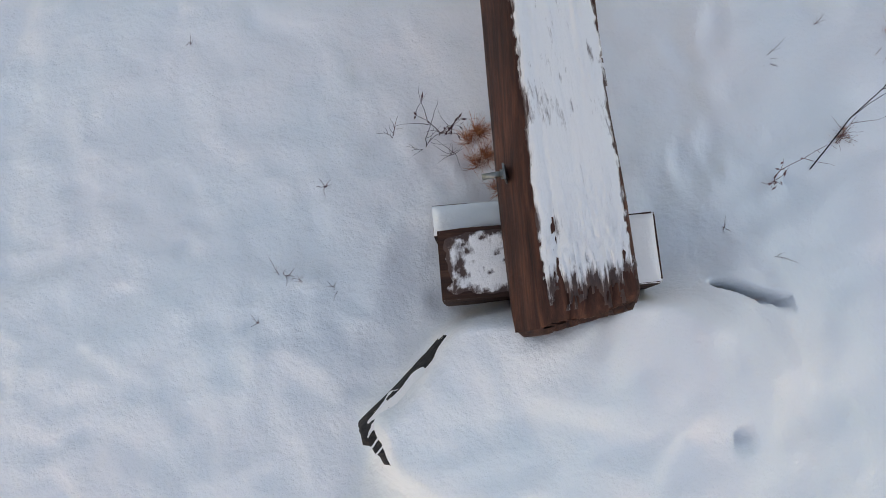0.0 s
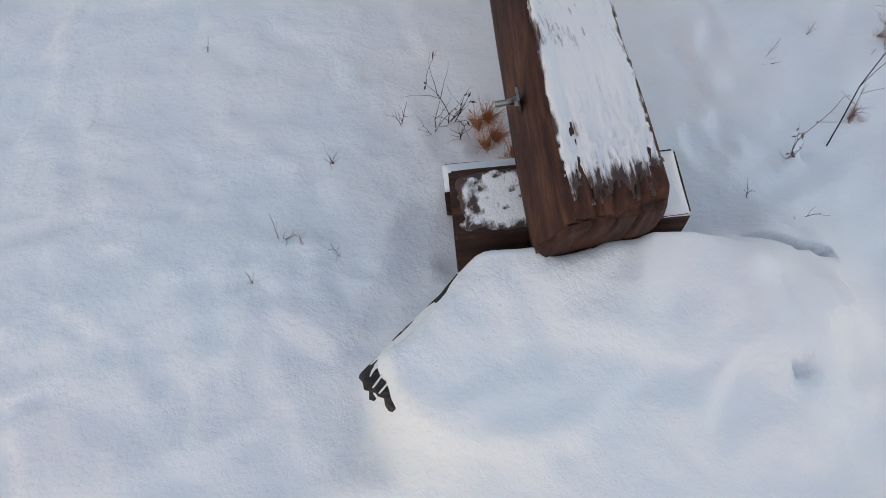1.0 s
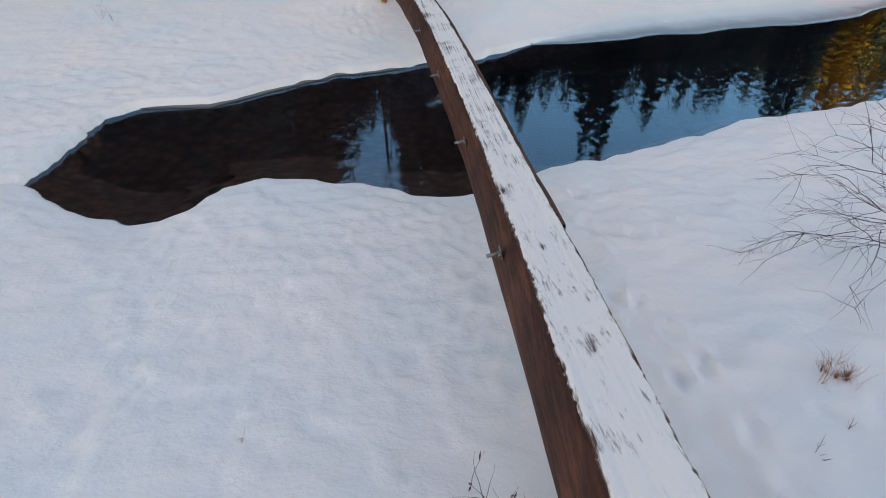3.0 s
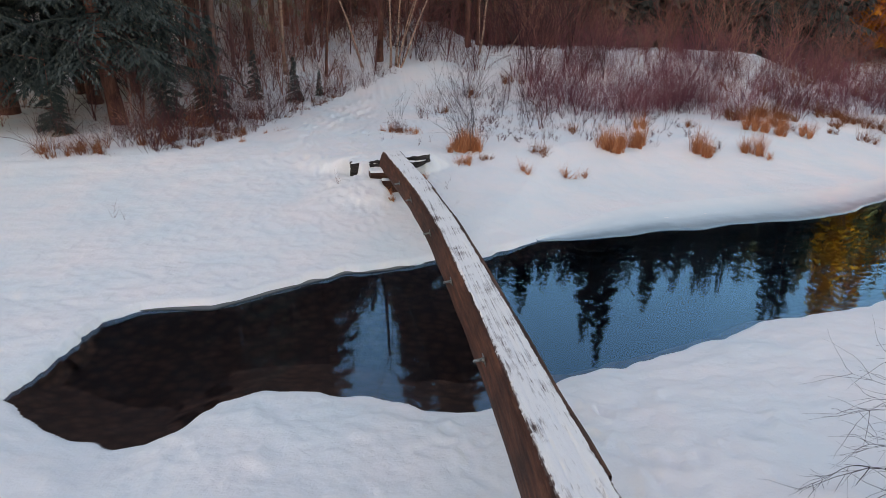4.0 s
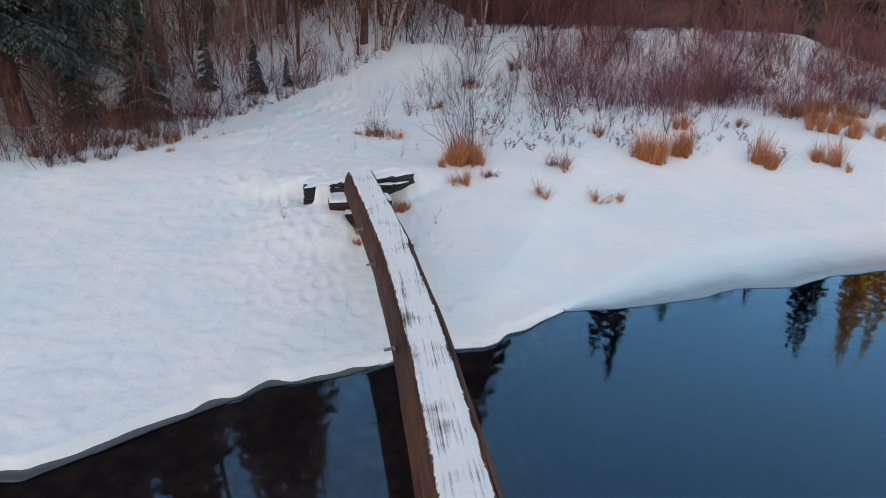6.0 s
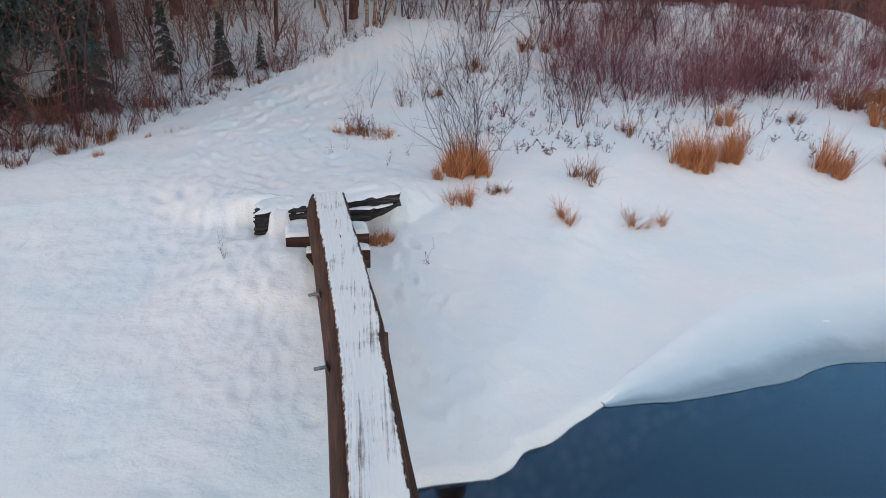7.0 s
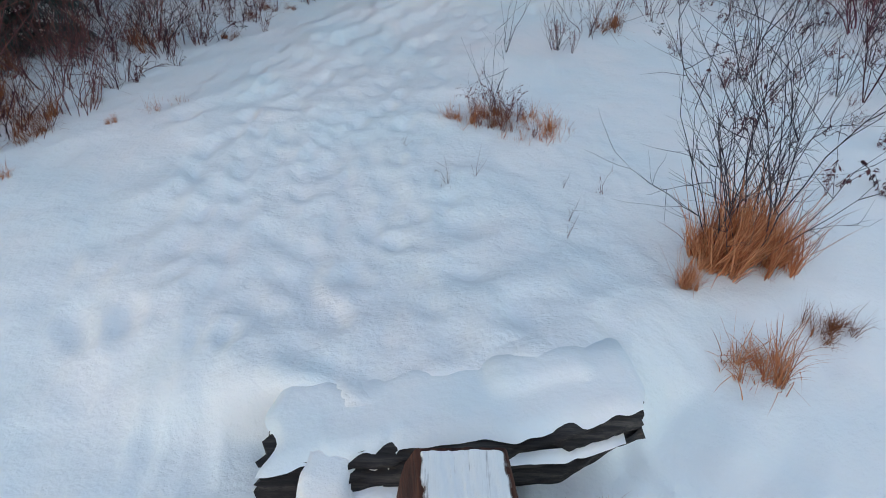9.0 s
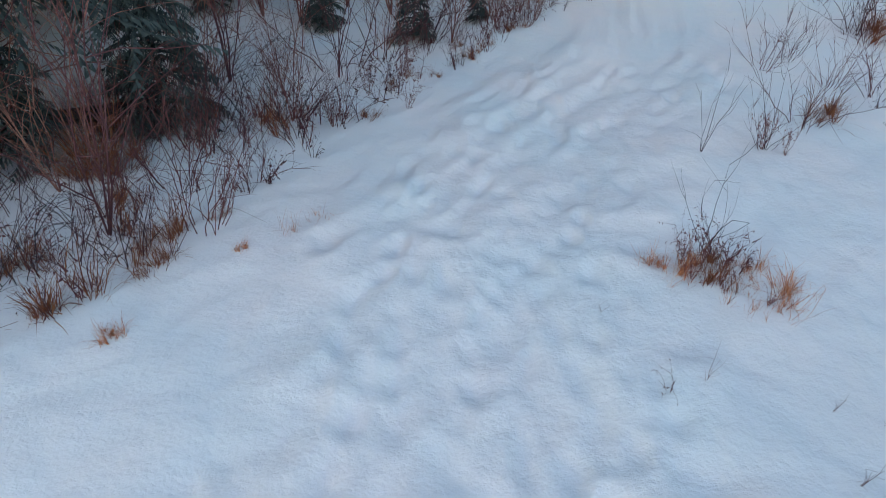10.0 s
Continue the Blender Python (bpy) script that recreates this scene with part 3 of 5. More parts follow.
def build_beam_snow():
    """The thin trodden snow that lies on the beam, worn through in streaks along the grain."""
    ys = np.linspace(0.02, 12.56, 1300)
    us = np.linspace(0.0, 1.0, 52)
    gu, gy = np.meshgrid(us, ys)
    worn = 0.5 * L1(gu * 9, gy * 0.7) + 0.45 * L2(gu * 22, gy * 0.9) + 0.25 * L3(gu * 34, gy * 9)
    cover = 0.75 - 0.28 * sm(2.5, 6, gy) + 0.1 * sm(10, 12, gy)
    h = 0.016 * (cover + 0.55 * worn)
    h = h - 0.014 * (1 - sm(0.1, 0.75, gy)) * np.abs(L1(gu * 46, gy * 26)) - 0.008 * (1 - sm(0.0, 0.12, np.minimum(gu, 1 - gu))) * np.abs(L2(gu * 50, gy * 30 + 5))
    ragged = 0.06 + 0.03 * L1(gu * 40, gy * 30) + 0.11 * np.abs(L2(gu * 9, gu * 0 + 3)) + 0.07 * np.abs(L3(gu * 24, gu * 0 + 1))
    left = 0.055 + 0.018 * L1(gy * 1.4, gy * 0) + 0.012 * L2(gy * 7, gy * 0) + 0.022 * L3(gy * 40, gu * 30)
    right = 0.03 + 0.012 * L1(gy * 1.5, gy * 0 + 5) + 0.010 * L3(gy * 9, gy * 0) + 0.018 * L2(gy * 44, gu * 30)
    bare = np.maximum(0, 1 - np.maximum(gy - ragged, 0) / 0.10) * 0.9
    bare = np.maximum(bare, 1 - np.minimum(gu - left, 1 - gu - right) / 0.05)
    for y0, u0, a, c in ((0.34, 0.24, 0.05, 0.05), (0.40, 0.82, 0.07, 0.04), (1.35, 0.5, 0.07, 0.07), (1.0, 0.84, 0.11, 0.03), (1.6, 0.12, 0.16, 0.03), (2.3, 0.45, 0.06, 0.05), (3.1, 0.15, 0.05, 0.05)):
        bare = np.maximum(bare, 0.62 * np.exp(-(((gy - y0) / a) ** 2 + ((gu - u0) / c) ** 2)))
    h = np.where(gy < ragged - 0.03, -0.01, h)
    h = np.minimum(h, np.minimum(gu - left, 1 - gu - right) * 0.25 + 0.006)
    h = h - 0.008 * np.clip(bare, 0, 1)
    cover = 0.02 - 0.34 * np.clip(bare, 0, 1) - 0.04 * sm(2.5, 5.5, gy) * (1 - sm(9.5, 11.5, gy))
    b, thin = Build(), []
    idx = {}
    r, c = h.shape

    def vert(i, k):
        if (i, k) not in idx:
            y, u = float(ys[i]), float(us[k])
            x, z = beam_at(y)
            idx[i, k] = len(b.v)
            b.v.append(Vector((x + u * wide(y), y, z + u * tilt(y) + max(float(h[i, k]), -0.012) + 0.001)))
            thin.append(float(cover[i, k]))
        return idx[i, k]

    for i in range(r - 1):
        for k in range(c - 1):
            if max(h[i, k], h[i + 1, k], h[i, k + 1], h[i + 1, k + 1]) > 0:
                b.f.append((vert(i, k), vert(i, k + 1), vert(i + 1, k + 1), vert(i + 1, k)))
    me = b.mesh("beam_snow", BEAM_FROST)
    me.attributes.new("cover", "FLOAT", "POINT").data.foreach_set("value", thin)
    tagged(new("beam_snow", me), "thin worn white snow crust lying on the beam", "snow", kind="stuff")


build_beam_snow()


def timber(name, label, x0, x1, y0, y1, z0, z1, turn=0.0, snow=0.0, roll=0.0, mat=None, bare=0.0):
    """A squared sill timber lying across under the beam, and the snow that lies on it."""
    cx, cy = (x0 + x1) / 2, (y0 + y1) / 2
    bm = bmesh.new()
    bmesh.ops.create_cube(bm, size=1, matrix=Matrix.Diagonal((x1 - x0, y1 - y0, z1 - z0, 1)))
    bmesh.ops.bevel(bm, geom=bm.edges[:], offset=0.012, segments=2)
    bmesh.ops.subdivide_edges(bm, edges=[e for e in bm.edges if e.calc_length() > 0.2], cuts=9, use_grid_fill=True)
    for v in bm.verts:
        v.co += Vector((0, 0.006 * noise.noise(v.co * 7), 0.006 * noise.noise(v.co * 6 + Vector((3, 1, 2)))))
    ob = tagged(new(name, from_bm(name, bm, mat or SILL, False)), label, "timber", "sill timbers")
    ob.matrix_world = pose(cx, cy, (z0 + z1) / 2, 0, roll, turn)
    if snow > 0:
        b, thin = Build(), []
        nx, ny = 60, 24
        rows = []
        for i in range(nx + 1):
            row = []
            for k in range(ny + 1):
                u, v = i / nx, k / ny
                e = min(u * (x1 - x0), (1 - u) * (x1 - x0), v * (y1 - y0), (1 - v) * (y1 - y0))
                t = snow * (min(1, e / 0.03) ** 0.5) * (1 + 0.3 * float(L2(u * 7, v * 3)))
                bald = 0.0
                if bare:
                    bald = (max(0.0, 1 - e / 0.06) + max(0.0, 1 - u * (x1 - x0) / 0.14) + 0.7 * float(L3(u * 30, v * 12)) + 0.15) * (1 - float(sm(0.5, 0.7, u))) + 0.6 * max(0.0, 1 - e / 0.02)
                    t -= bare * max(0, bald)
                thin.append(0.16 - 0.42 * min(1.0, max(0.0, bald)))
                row.append((-(x1 - x0) / 2 + u * (x1 - x0), -(y1 - y0) / 2 + v * (y1 - y0), (z1 - z0) / 2 + max(t, -0.012)))
            rows.append(row)
        b.grid(rows)
        me = b.mesh("timber_snow", SILL_FROST if bare else SNOW)
        me.attributes.new("cover", "FLOAT", "POINT").data.foreach_set("value", thin)
        s = tagged(new("timber_snow", me), "small pad of white snow on a sill timber", "snow", kind="stuff")
        s.matrix_world = ob.matrix_world
    return ob


timber("sill_timber", "dark squared sill timber under the beam end", -0.29, 0.57, 0.15, 0.43, 0.76, 1.165, -3, 0.018, -4.5, bare=0.010)
timber("sill_timber", "lower snow-capped sill timber behind the first", -0.29, 0.535, 0.44, 0.57, 0.66, 0.99, -3, 0.02, -4.5)
timber("sill_timber", "snow-capped brown sill timber under the far beam end", -0.55, 0.31, 12.17, 12.46, 0.40, 0.745, 6, 0.05)
timber("sill_timber", "lower snow-capped sill timber before the far bank", -0.33, 0.325, 12.03, 12.16, 0.25, 0.62, 6, 0.04)


def rotten_log(label, a, b_, r0, r1, squash=0.8, seed=0.0, sides=30, steps=60):
    """A weathered log with deep lengthwise splits, lying from a to b_."""
    a, b_ = Vector(a), Vector(b_)
    way = (b_ - a).normalized()
    side = way.cross(Vector((0, 0, 1))).normalized()
    up = side.cross(way)
    b = Build()
    rows = []
    length = (b_ - a).length
    for i in range(steps + 1):
        s = i / steps
        r = r0 + (r1 - r0) * s
        taper = min(1, s * 14 + 0.72, (1 - s) * 7 + 0.45)
        row = []
        for k in range(sides + 1):
            w = 2 * math.pi * (k % sides) / sides
            split = 0.16 * abs(float(L1((k % sides) * 0.83 + seed, s * 2.2))) + 0.10 * float(L2((k % sides) * 1.7, s * length * 5 + seed))
            q = r * taper * (1 - split)
            row.append(a + way * (s * length + 0.02 * float(L3((k % sides) * 0.9, seed)) * (1 if i in (0, steps) else 0)) + side * math.cos(w) * q + up * math.sin(w) * q * squash)
        rows.append(row)
    b.grid(rows)
    for row, turn in ((rows[0], 1), (rows[-1], -1)):
        c = len(b.v)
        mid = sum(row[:sides], Vector()) / sides
        b.v += row[:sides] + [mid + way * 0.03 * turn]
        for k in range(sides):
            f = (c + k, c + (k + 1) % sides, c + sides)
            b.f.append(f if turn > 0 else f[::-1])
    return tagged(new("weathered_log", b.mesh("weathered_log", GREY_LOG)), label, "log")


rotten_log("dark weathered log half buried in the near snow heap", (-0.63, -0.37, 1.03), (-0.21, -0.02, 1.05), 0.13, 0.13, 1.15, 5.0)


rotten_log("dark fallen log with brown bark among the brush", (-5.6, 17.35, 1.05), (-4.75, 17.75, 1.12), 0.10, 0.07, 0.9, 9.0)


def near_log_snow():
    """Thin lines of snow caught in the splits of the near log."""
    a, b_ = Vector((-0.63, -0.37, 1.03)), Vector((-0.21, -0.02, 1.05))
    side = Vector((-0.64, 0.77, 0))
    for off, lo, hi in ((0.005, 0.0, 1.0), (0.042, 0.0, 0.95), (0.074, 0.04, 0.85), (0.10, 0.10, 0.65)):
        b, rows = Build(), []
        for i in range(31):
            s = lo + (hi - lo) * i / 30
            p = a.lerp(b_, s)
            o = off + 0.013 * float(L1(s * 9, off * 60))
            k = 0.014 * math.sin(math.pi * (i + 0.5) / 31) ** 0.5 * (1 + 0.8 * float(L2(s * 14, off * 40)))
            row = []
            for q in (-1, 0, 1):
                d = o + q * k
                row.append(p + side * d + Vector((0, 0, 0.148 * math.sqrt(max(0.05, 1 - (d / 0.128) ** 2)) + 0.004 * (1 - abs(q)))))
            rows.append(row)
        b.grid(rows)
        tagged(new("log_snow", b.mesh("log_snow", SNOW)), "thin line of snow in a split of the near log", "snow", kind="stuff")


near_log_snow()

LOG_A, LOG_B = Vector((-0.91, 12.78, 0.69)), Vector((0.68, 12.97, 0.82))


def build_slab_log():
    """A broad split log behind the far beam end, with two long splits along its front, and the snow on it."""
    b, rows, n, sides = Build(), [], 110, 48
    for i in range(n + 1):
        s = i / n
        c = LOG_A.lerp(LOG_B, s)
        tip = max(0.0, (s - 0.78) / 0.22)
        row = []
        for k in range(sides):
            w = 2 * math.pi * k / sides
            cy, cz = -math.cos(w), math.sin(w)
            y = 0.21 * math.copysign(abs(cy) ** 0.55, cy)
            z = 0.135 * math.copysign(abs(cz) ** 0.6, cz)
            front = max(0.0, cy)
            cut = 0.035 * abs(float(L1(k * 0.9, s * 3.0))) + 0.014 * float(L2(k * 1.9, s * 24))
            for level, deep, a, e in ((0.05, 0.07, 0.6, 1.05), (-0.06, 0.05, -0.1, 0.30), (0.10, 0.035, 0.0, 1.0), (-0.02, 0.04, 0.5, 0.95)):
                line = level + 0.018 * float(L3(s * 7, level * 40)) + 0.006 * float(L1(s * 30, level * 9))
                cut += deep * max(0.0, 1 - abs(z - line) / 0.022) * float(sm(a, a + 0.08, s) * (1 - sm(e - 0.05, e, s)))
            y = y + cut if cy < 0 else y - cut
            z = z + (0.10 * tip if z < 0 else 0) - 0.01 * float(L2(s * 9, k * 0.2))
            y = y * (1 - 0.25 * tip) + (0.06 * tip if cy < 0 else 0)
            end = 0.03 * float(L3(k * 1.1, 4.0 + s)) if i in (0, n) else 0
            row.append((c.x + end, c.y + y, c.z + z))
        row.append(row[0])
        rows.append(row)
    b.grid(rows)
    for row, turn in ((rows[0], -1), (rows[-1], 1)):
        c = len(b.v)
        b.v += [Vector(p) for p in row[:sides]] + [sum((Vector(p) for p in row[:sides]), Vector()) / sides]
        for k in range(sides):
            f = (c + k, c + (k + 1) % sides, c + sides)
            b.f.append(f if turn > 0 else f[::-1])
    tagged(new("weathered_log", b.mesh("weathered_log", GREY_LOG)), "broad dark weathered split log under snow behind the beam", "log")
    # the snow that lies on it, thicker in a pillow at the right
    b, rows = Build(), []
    for i in range(91):
        s = i / 90
        c = LOG_A.lerp(LOG_B, s)
        row = []
        for k in range(25):
            q = k / 24
            front = -0.13 + 0.03 * float(L1(s * 9, 2.0)) + 0.015 * float(L2(s * 26, 5.0)) + 0.05 * max(0, (s - 0.85) / 0.15)
            drape = float(sm(0.13, 0.18, s) * (1 - sm(0.29, 0.36, s)))
            front -= 0.13 * drape
            y = front + q * (0.62 - front)
            e = min(1.0, s * 30, (1 - s) * 22, q * 9)
            x = c.x + (s - 0.5) * 0.05 * float(L3(q * 5, s * 3)) * 2
            pillow = float(sm(0.56, 0.63, s) * (1 - sm(0.84, 0.90, s)) * sm(0.30, 0.42, q) * (1 - sm(0.6, 0.95, q)))
            zz = 0.146 + 0.016 * math.sqrt(max(0, e)) + 0.03 * pillow + 0.006 * float(L2(s * 12, q * 5)) - 0.12 * float(sm(0.5, 1.0, q)) - 0.16 * drape * float(1 - sm(0.0, 0.22, q)) - 0.015 * (1 - min(1, e))
            row.append((x, c.y + y, c.z + zz))
        rows.append(row)
    b.grid(rows)
    tagged(new("log_snow", b.mesh("log_snow", SNOW)), "thick white snow covering the split log", "snow", kind="stuff")
    # strip of snow caught in the long split
    b, rows = Build(), []
    for i in range(41):
        s = 0.63 + 0.32 * i / 40
        c = LOG_A.lerp(LOG_B, s)
        k = 0.02 * math.sin(math.pi * min(0.97, i / 40 + 0.03)) ** 0.5 * (1 + 0.6 * float(L2(i * 0.31, 2.0)))
        z = c.z + 0.05 + 0.022 * float(L3(s * 7, 2.0))
        tip = max(0.0, (s - 0.78) / 0.22) * 0.08
        rows.append([(c.x, c.y - 0.205 + tip, z - k * 0.8), (c.x, c.y - 0.195 + tip, z - 0.3 * k), (c.x, c.y - 0.15 + tip, z + 0.3 * k)])
    b.grid(rows)
    tagged(new("log_snow", b.mesh("split_snow", SNOW)), "strip of snow caught in a split of the log", "snow", kind="stuff")


build_slab_log()


# ---- plants ----
def bend(p, way, length, n, curl, wob, rng):
    """A wavering line of n steps from p."""
    pts, d, q = [Vector(p)], Vector(way).normalized(), Vector(p)
    for _ in range(n):
        d = (d + Vector(curl) / n + Vector((rng.gauss(0, wob), rng.gauss(0, wob), rng.gauss(0, wob)))).normalized()
        q = q + d * length / n
        pts.append(q)
    return pts


def bough(b, p, way, length, r, depth, rng, curl=(0, 0, 0.25), forks=4, n=5, sides=3, wob=0.10, spread=0.55, root=None):
    pts = bend(p, way, length, n, curl, wob, rng)
    base = len(b.v)
    b.tube(pts, [r * (1 - 0.75 * i / n) for i in range(n + 1)], sides, False)
    if root is not None:
        b.f.append((root, base, base + 1))
    if depth > 0:
        for _ in range(forks):
            i = rng.randint(max(1, n // 3), n)
            d = (pts[i] - pts[i - 1]).normalized()
            d = (d + Vector((rng.gauss(0, spread), rng.gauss(0, spread), rng.gauss(0, spread * 0.6)))).normalized()
            bough(b, pts[i], d, length * rng.uniform(0.35, 0.6), r * 0.55, depth - 1, rng, curl, max(2, forks - 1), max(3, n - 1), sides, wob, spread, base + i * sides)


def shrub_mesh(seed, stems, height, spread, r, depth=1, forks=4, mat=None, lean=(0, 0), leaves=0):
    rng = random.Random(seed)
    b = Build()
    for _ in range(stems):
        w, q = rng.uniform(0, 6.283), rng.uniform(0, 1) ** 0.6
        root = 0.28 * spread * q if stems > 5 else 0.0
        p = (root * math.cos(w), root * math.sin(w), -0.05)
        d = (spread * 0.75 * q * math.cos(w) + lean[0], spread * 0.75 * q * math.sin(w) + lean[1], 1)
        bough(b, p, d, height * rng.uniform(0.6, 1.05), r * rng.uniform(0.7, 1.2), depth, rng, (0, 0, 0.15), forks, wob=0.17, spread=0.7, root=0 if b.v else None)
    stalk = len(b.v)
    for _ in range(leaves):
        k = rng.randrange(stalk)
        p = b.v[k]
        if p.z > 0.02:
            b.f.append((k, len(b.v), len(b.v) + 1))
            b.spray(p, (rng.gauss(0, 0.6), rng.gauss(0, 0.6), rng.gauss(-0.5, 0.4)), rng.uniform(0.02, 0.05), 0.011, (rng.gauss(0, 1), rng.gauss(0, 1), 1))
    return b.mesh("shrub", mat)


def tuft_mesh(seed, blades, height, spread, mat, droop=0.45, width=0.007):
    """A ragged tuft: several small clumps, each with a height and a lean of its own, some blades broken over."""
    rng = random.Random(seed)
    b = Build()
    clumps = []
    for _ in range(7):
        w, q = rng.uniform(0, 6.283), rng.uniform(0, 1) ** 0.6
        clumps.append((0.42 * spread * q * math.cos(w), 0.42 * spread * q * math.sin(w), rng.uniform(0.45, 1.1), rng.gauss(0, 0.08 + 0.2 * droop), rng.gauss(0, 0.08 + 0.2 * droop)))
    for i in range(blades):
        cx, cy, tall, lx, ly = clumps[min(i % 9, 6)]
        w = rng.uniform(0, 6.283)
        q = abs(rng.gauss(0, 0.5))
        p = (cx + spread * 0.16 * q * math.cos(w), cy + spread * 0.16 * q * math.sin(w), -0.03)
        d = (lx + 0.2 * q * math.cos(w) + rng.gauss(0, 0.14), ly + 0.2 * q * math.sin(w) + rng.gauss(0, 0.14), 1)
        k = droop * rng.uniform(0, 1.8) * (0.3 + q)
        a = rng.uniform(0, 6.283)
        pts = bend(p, d, height * tall * rng.uniform(0.35, 1.15), 5, (k * math.cos(a), k * math.sin(a), -0.8 * k), 0.11, rng)
        if rng.random() < 0.22:
            out = Vector((math.cos(a), math.sin(a), rng.uniform(-0.6, 0.3)))
            pts[4] = pts[3] + out * height * 0.13
            pts[5] = pts[4] + (out + Vector((0, 0, -0.5))) * height * rng.uniform(0.06, 0.16)
        b.blade(pts, width * rng.uniform(0.6, 1.4), (math.cos(w + 1.57), math.sin(w + 1.57), 0))
    return b.mesh("tuft", mat, False)


def place(name, mesh, x, y, label, category, group="", scale=1.0, turn=0.0, sink=0.0, kind=""):
    ob = tagged(new(name, mesh), label, category, group, kind)
    ob.matrix_world = pose(x, y, gz(x, y) - sink, 0, 0, turn) @ Matrix.Diagonal((scale, scale, scale, 1))
    return ob


def frond(b, pts, wide, teeth, rng, droop=0.25, solid=1.25):
    """A flat bough of needles along pts: two rows of twigs, longest below the middle, with a serrated edge."""
    n = len(pts) - 1
    for sign in (-1, 1):
        for k in range(teeth):
            t = (0.06 + 0.94 * k / teeth) * n
            i = min(n - 1, int(t))
            p = pts[i].lerp(pts[i + 1], t - i)
            t2 = min(n, t + solid * n / teeth)
            i2 = min(n - 1, int(t2))
            q = pts[i2].lerp(pts[i2 + 1], t2 - i2)
            way = (pts[i + 1] - pts[i]).normalized()
            side = way.cross(Vector((0, 0, 1)))
            side = side.normalized() if side.length > 1e-3 else Vector((1, 0, 0))
            u = k / teeth
            long = wide * (0.35 + 1.3 * u * (1 - u) * 2) * (1 - 0.45 * u) * rng.uniform(0.6, 1.3)
            tip = p.lerp(q, 0.5) + side * sign * long + way * long * 0.75 + Vector((0, 0, -long * droop * rng.uniform(0.3, 1.9)))
            c = len(b.v)
            b.v += [p, q, tip]
            b.f.append((c, c + 1, c + 2))


def spruce_mesh(seed, height, reach, low, boughs, teeth, mat, fine=0):
    """Crown: drooping whorled boughs, each a serrated frond; fine: side fronds on each bough."""
    rng = random.Random(seed)
    b = Build()
    for i in range(boughs):
        s = (i + rng.random()) / boughs
        z = low + (height - low) * s ** 1.1
        f = 1 - (z - low) / (height - low)
        long = reach * (0.06 + 0.94 * f ** 1.05) * rng.uniform(0.6, 1.12)
        w = rng.uniform(0, 6.283)
        pts = bend((0, 0, z), Vector((math.cos(w), math.sin(w), 0.25 + 0.5 * (1 - f) ** 3)), long, 5, (0, 0, -0.8), 0.06, rng)
        if fine:
            b.tube(pts, [0.018 * (1 - 0.8 * k / 5) + 0.003 for k in range(6)], 3, False)
        if not fine:
            frond(b, pts, long * 0.34 + 0.10, teeth, rng, 0.5)
            continue
        for k in range(fine):
            t = (0.15 + 0.85 * k / fine) * 5
            i2 = min(4, int(t))
            p = pts[i2].lerp(pts[i2 + 1], t - i2)
            way = (pts[i2 + 1] - pts[i2]).normalized()
            side = way.cross(Vector((0, 0, 1))).normalized() * (1 if k % 2 else -1)
            reach2 = (long * 0.42 * (1.1 - 0.75 * k / fine) + 0.08) * rng.uniform(0.7, 1.25)
            sub = bend(p, way * 0.8 + side + Vector((0, 0, 0.05)), reach2, 3, (0, 0, -0.5), 0.08, rng)
            frond(b, sub, 0.085, teeth, rng, 0.8, 0.8)
        frond(b, pts[3:], 0.08, teeth, rng, 0.6, 0.8)
    return b.mesh("crown", mat, False)


def trunk_mesh(seed, height, r, lean=(0.0, 0.0), mat=None, sides=9, stubs=0, top=0.15, wob=0.012):
    rng = random.Random(seed)
    b = Build()
    pts = bend((0, 0, -0.3), (lean[0], lean[1], 1), height + 0.3, 12, (-lean[0] * 0.7, -lean[1] * 0.7, 0.0), wob, rng)
    b.tube(pts, [r * (1.25 if i == 0 else 1) * (1 - (1 - top) * i / 12) for i in range(13)], sides)
    for _ in range(stubs):
        i = rng.randint(2, 11)
        w = rng.uniform(0, 6.283)
        bough(b, pts[i].lerp(pts[i + 1], rng.random()), (math.cos(w), math.sin(w), rng.uniform(-0.5, 0.4)), rng.uniform(0.4, 1.5), 0.014, 1, rng, (0, 0, -0.4), 3)
    return b.mesh("trunk", mat)


def tree(name, trunk, crown, x, y, label, group="", scale=1.0, turn=0.0):
    t = tagged(new(name), label, "tree", group)
    part("trunk", trunk, t)
    if crown:
        part("crown", crown, t)
    t.matrix_world = pose(x, y, gz(x, y), 0, 0, turn) @ Matrix.Diagonal((scale, scale, scale, 1))
    return t


RNG = random.Random(11)


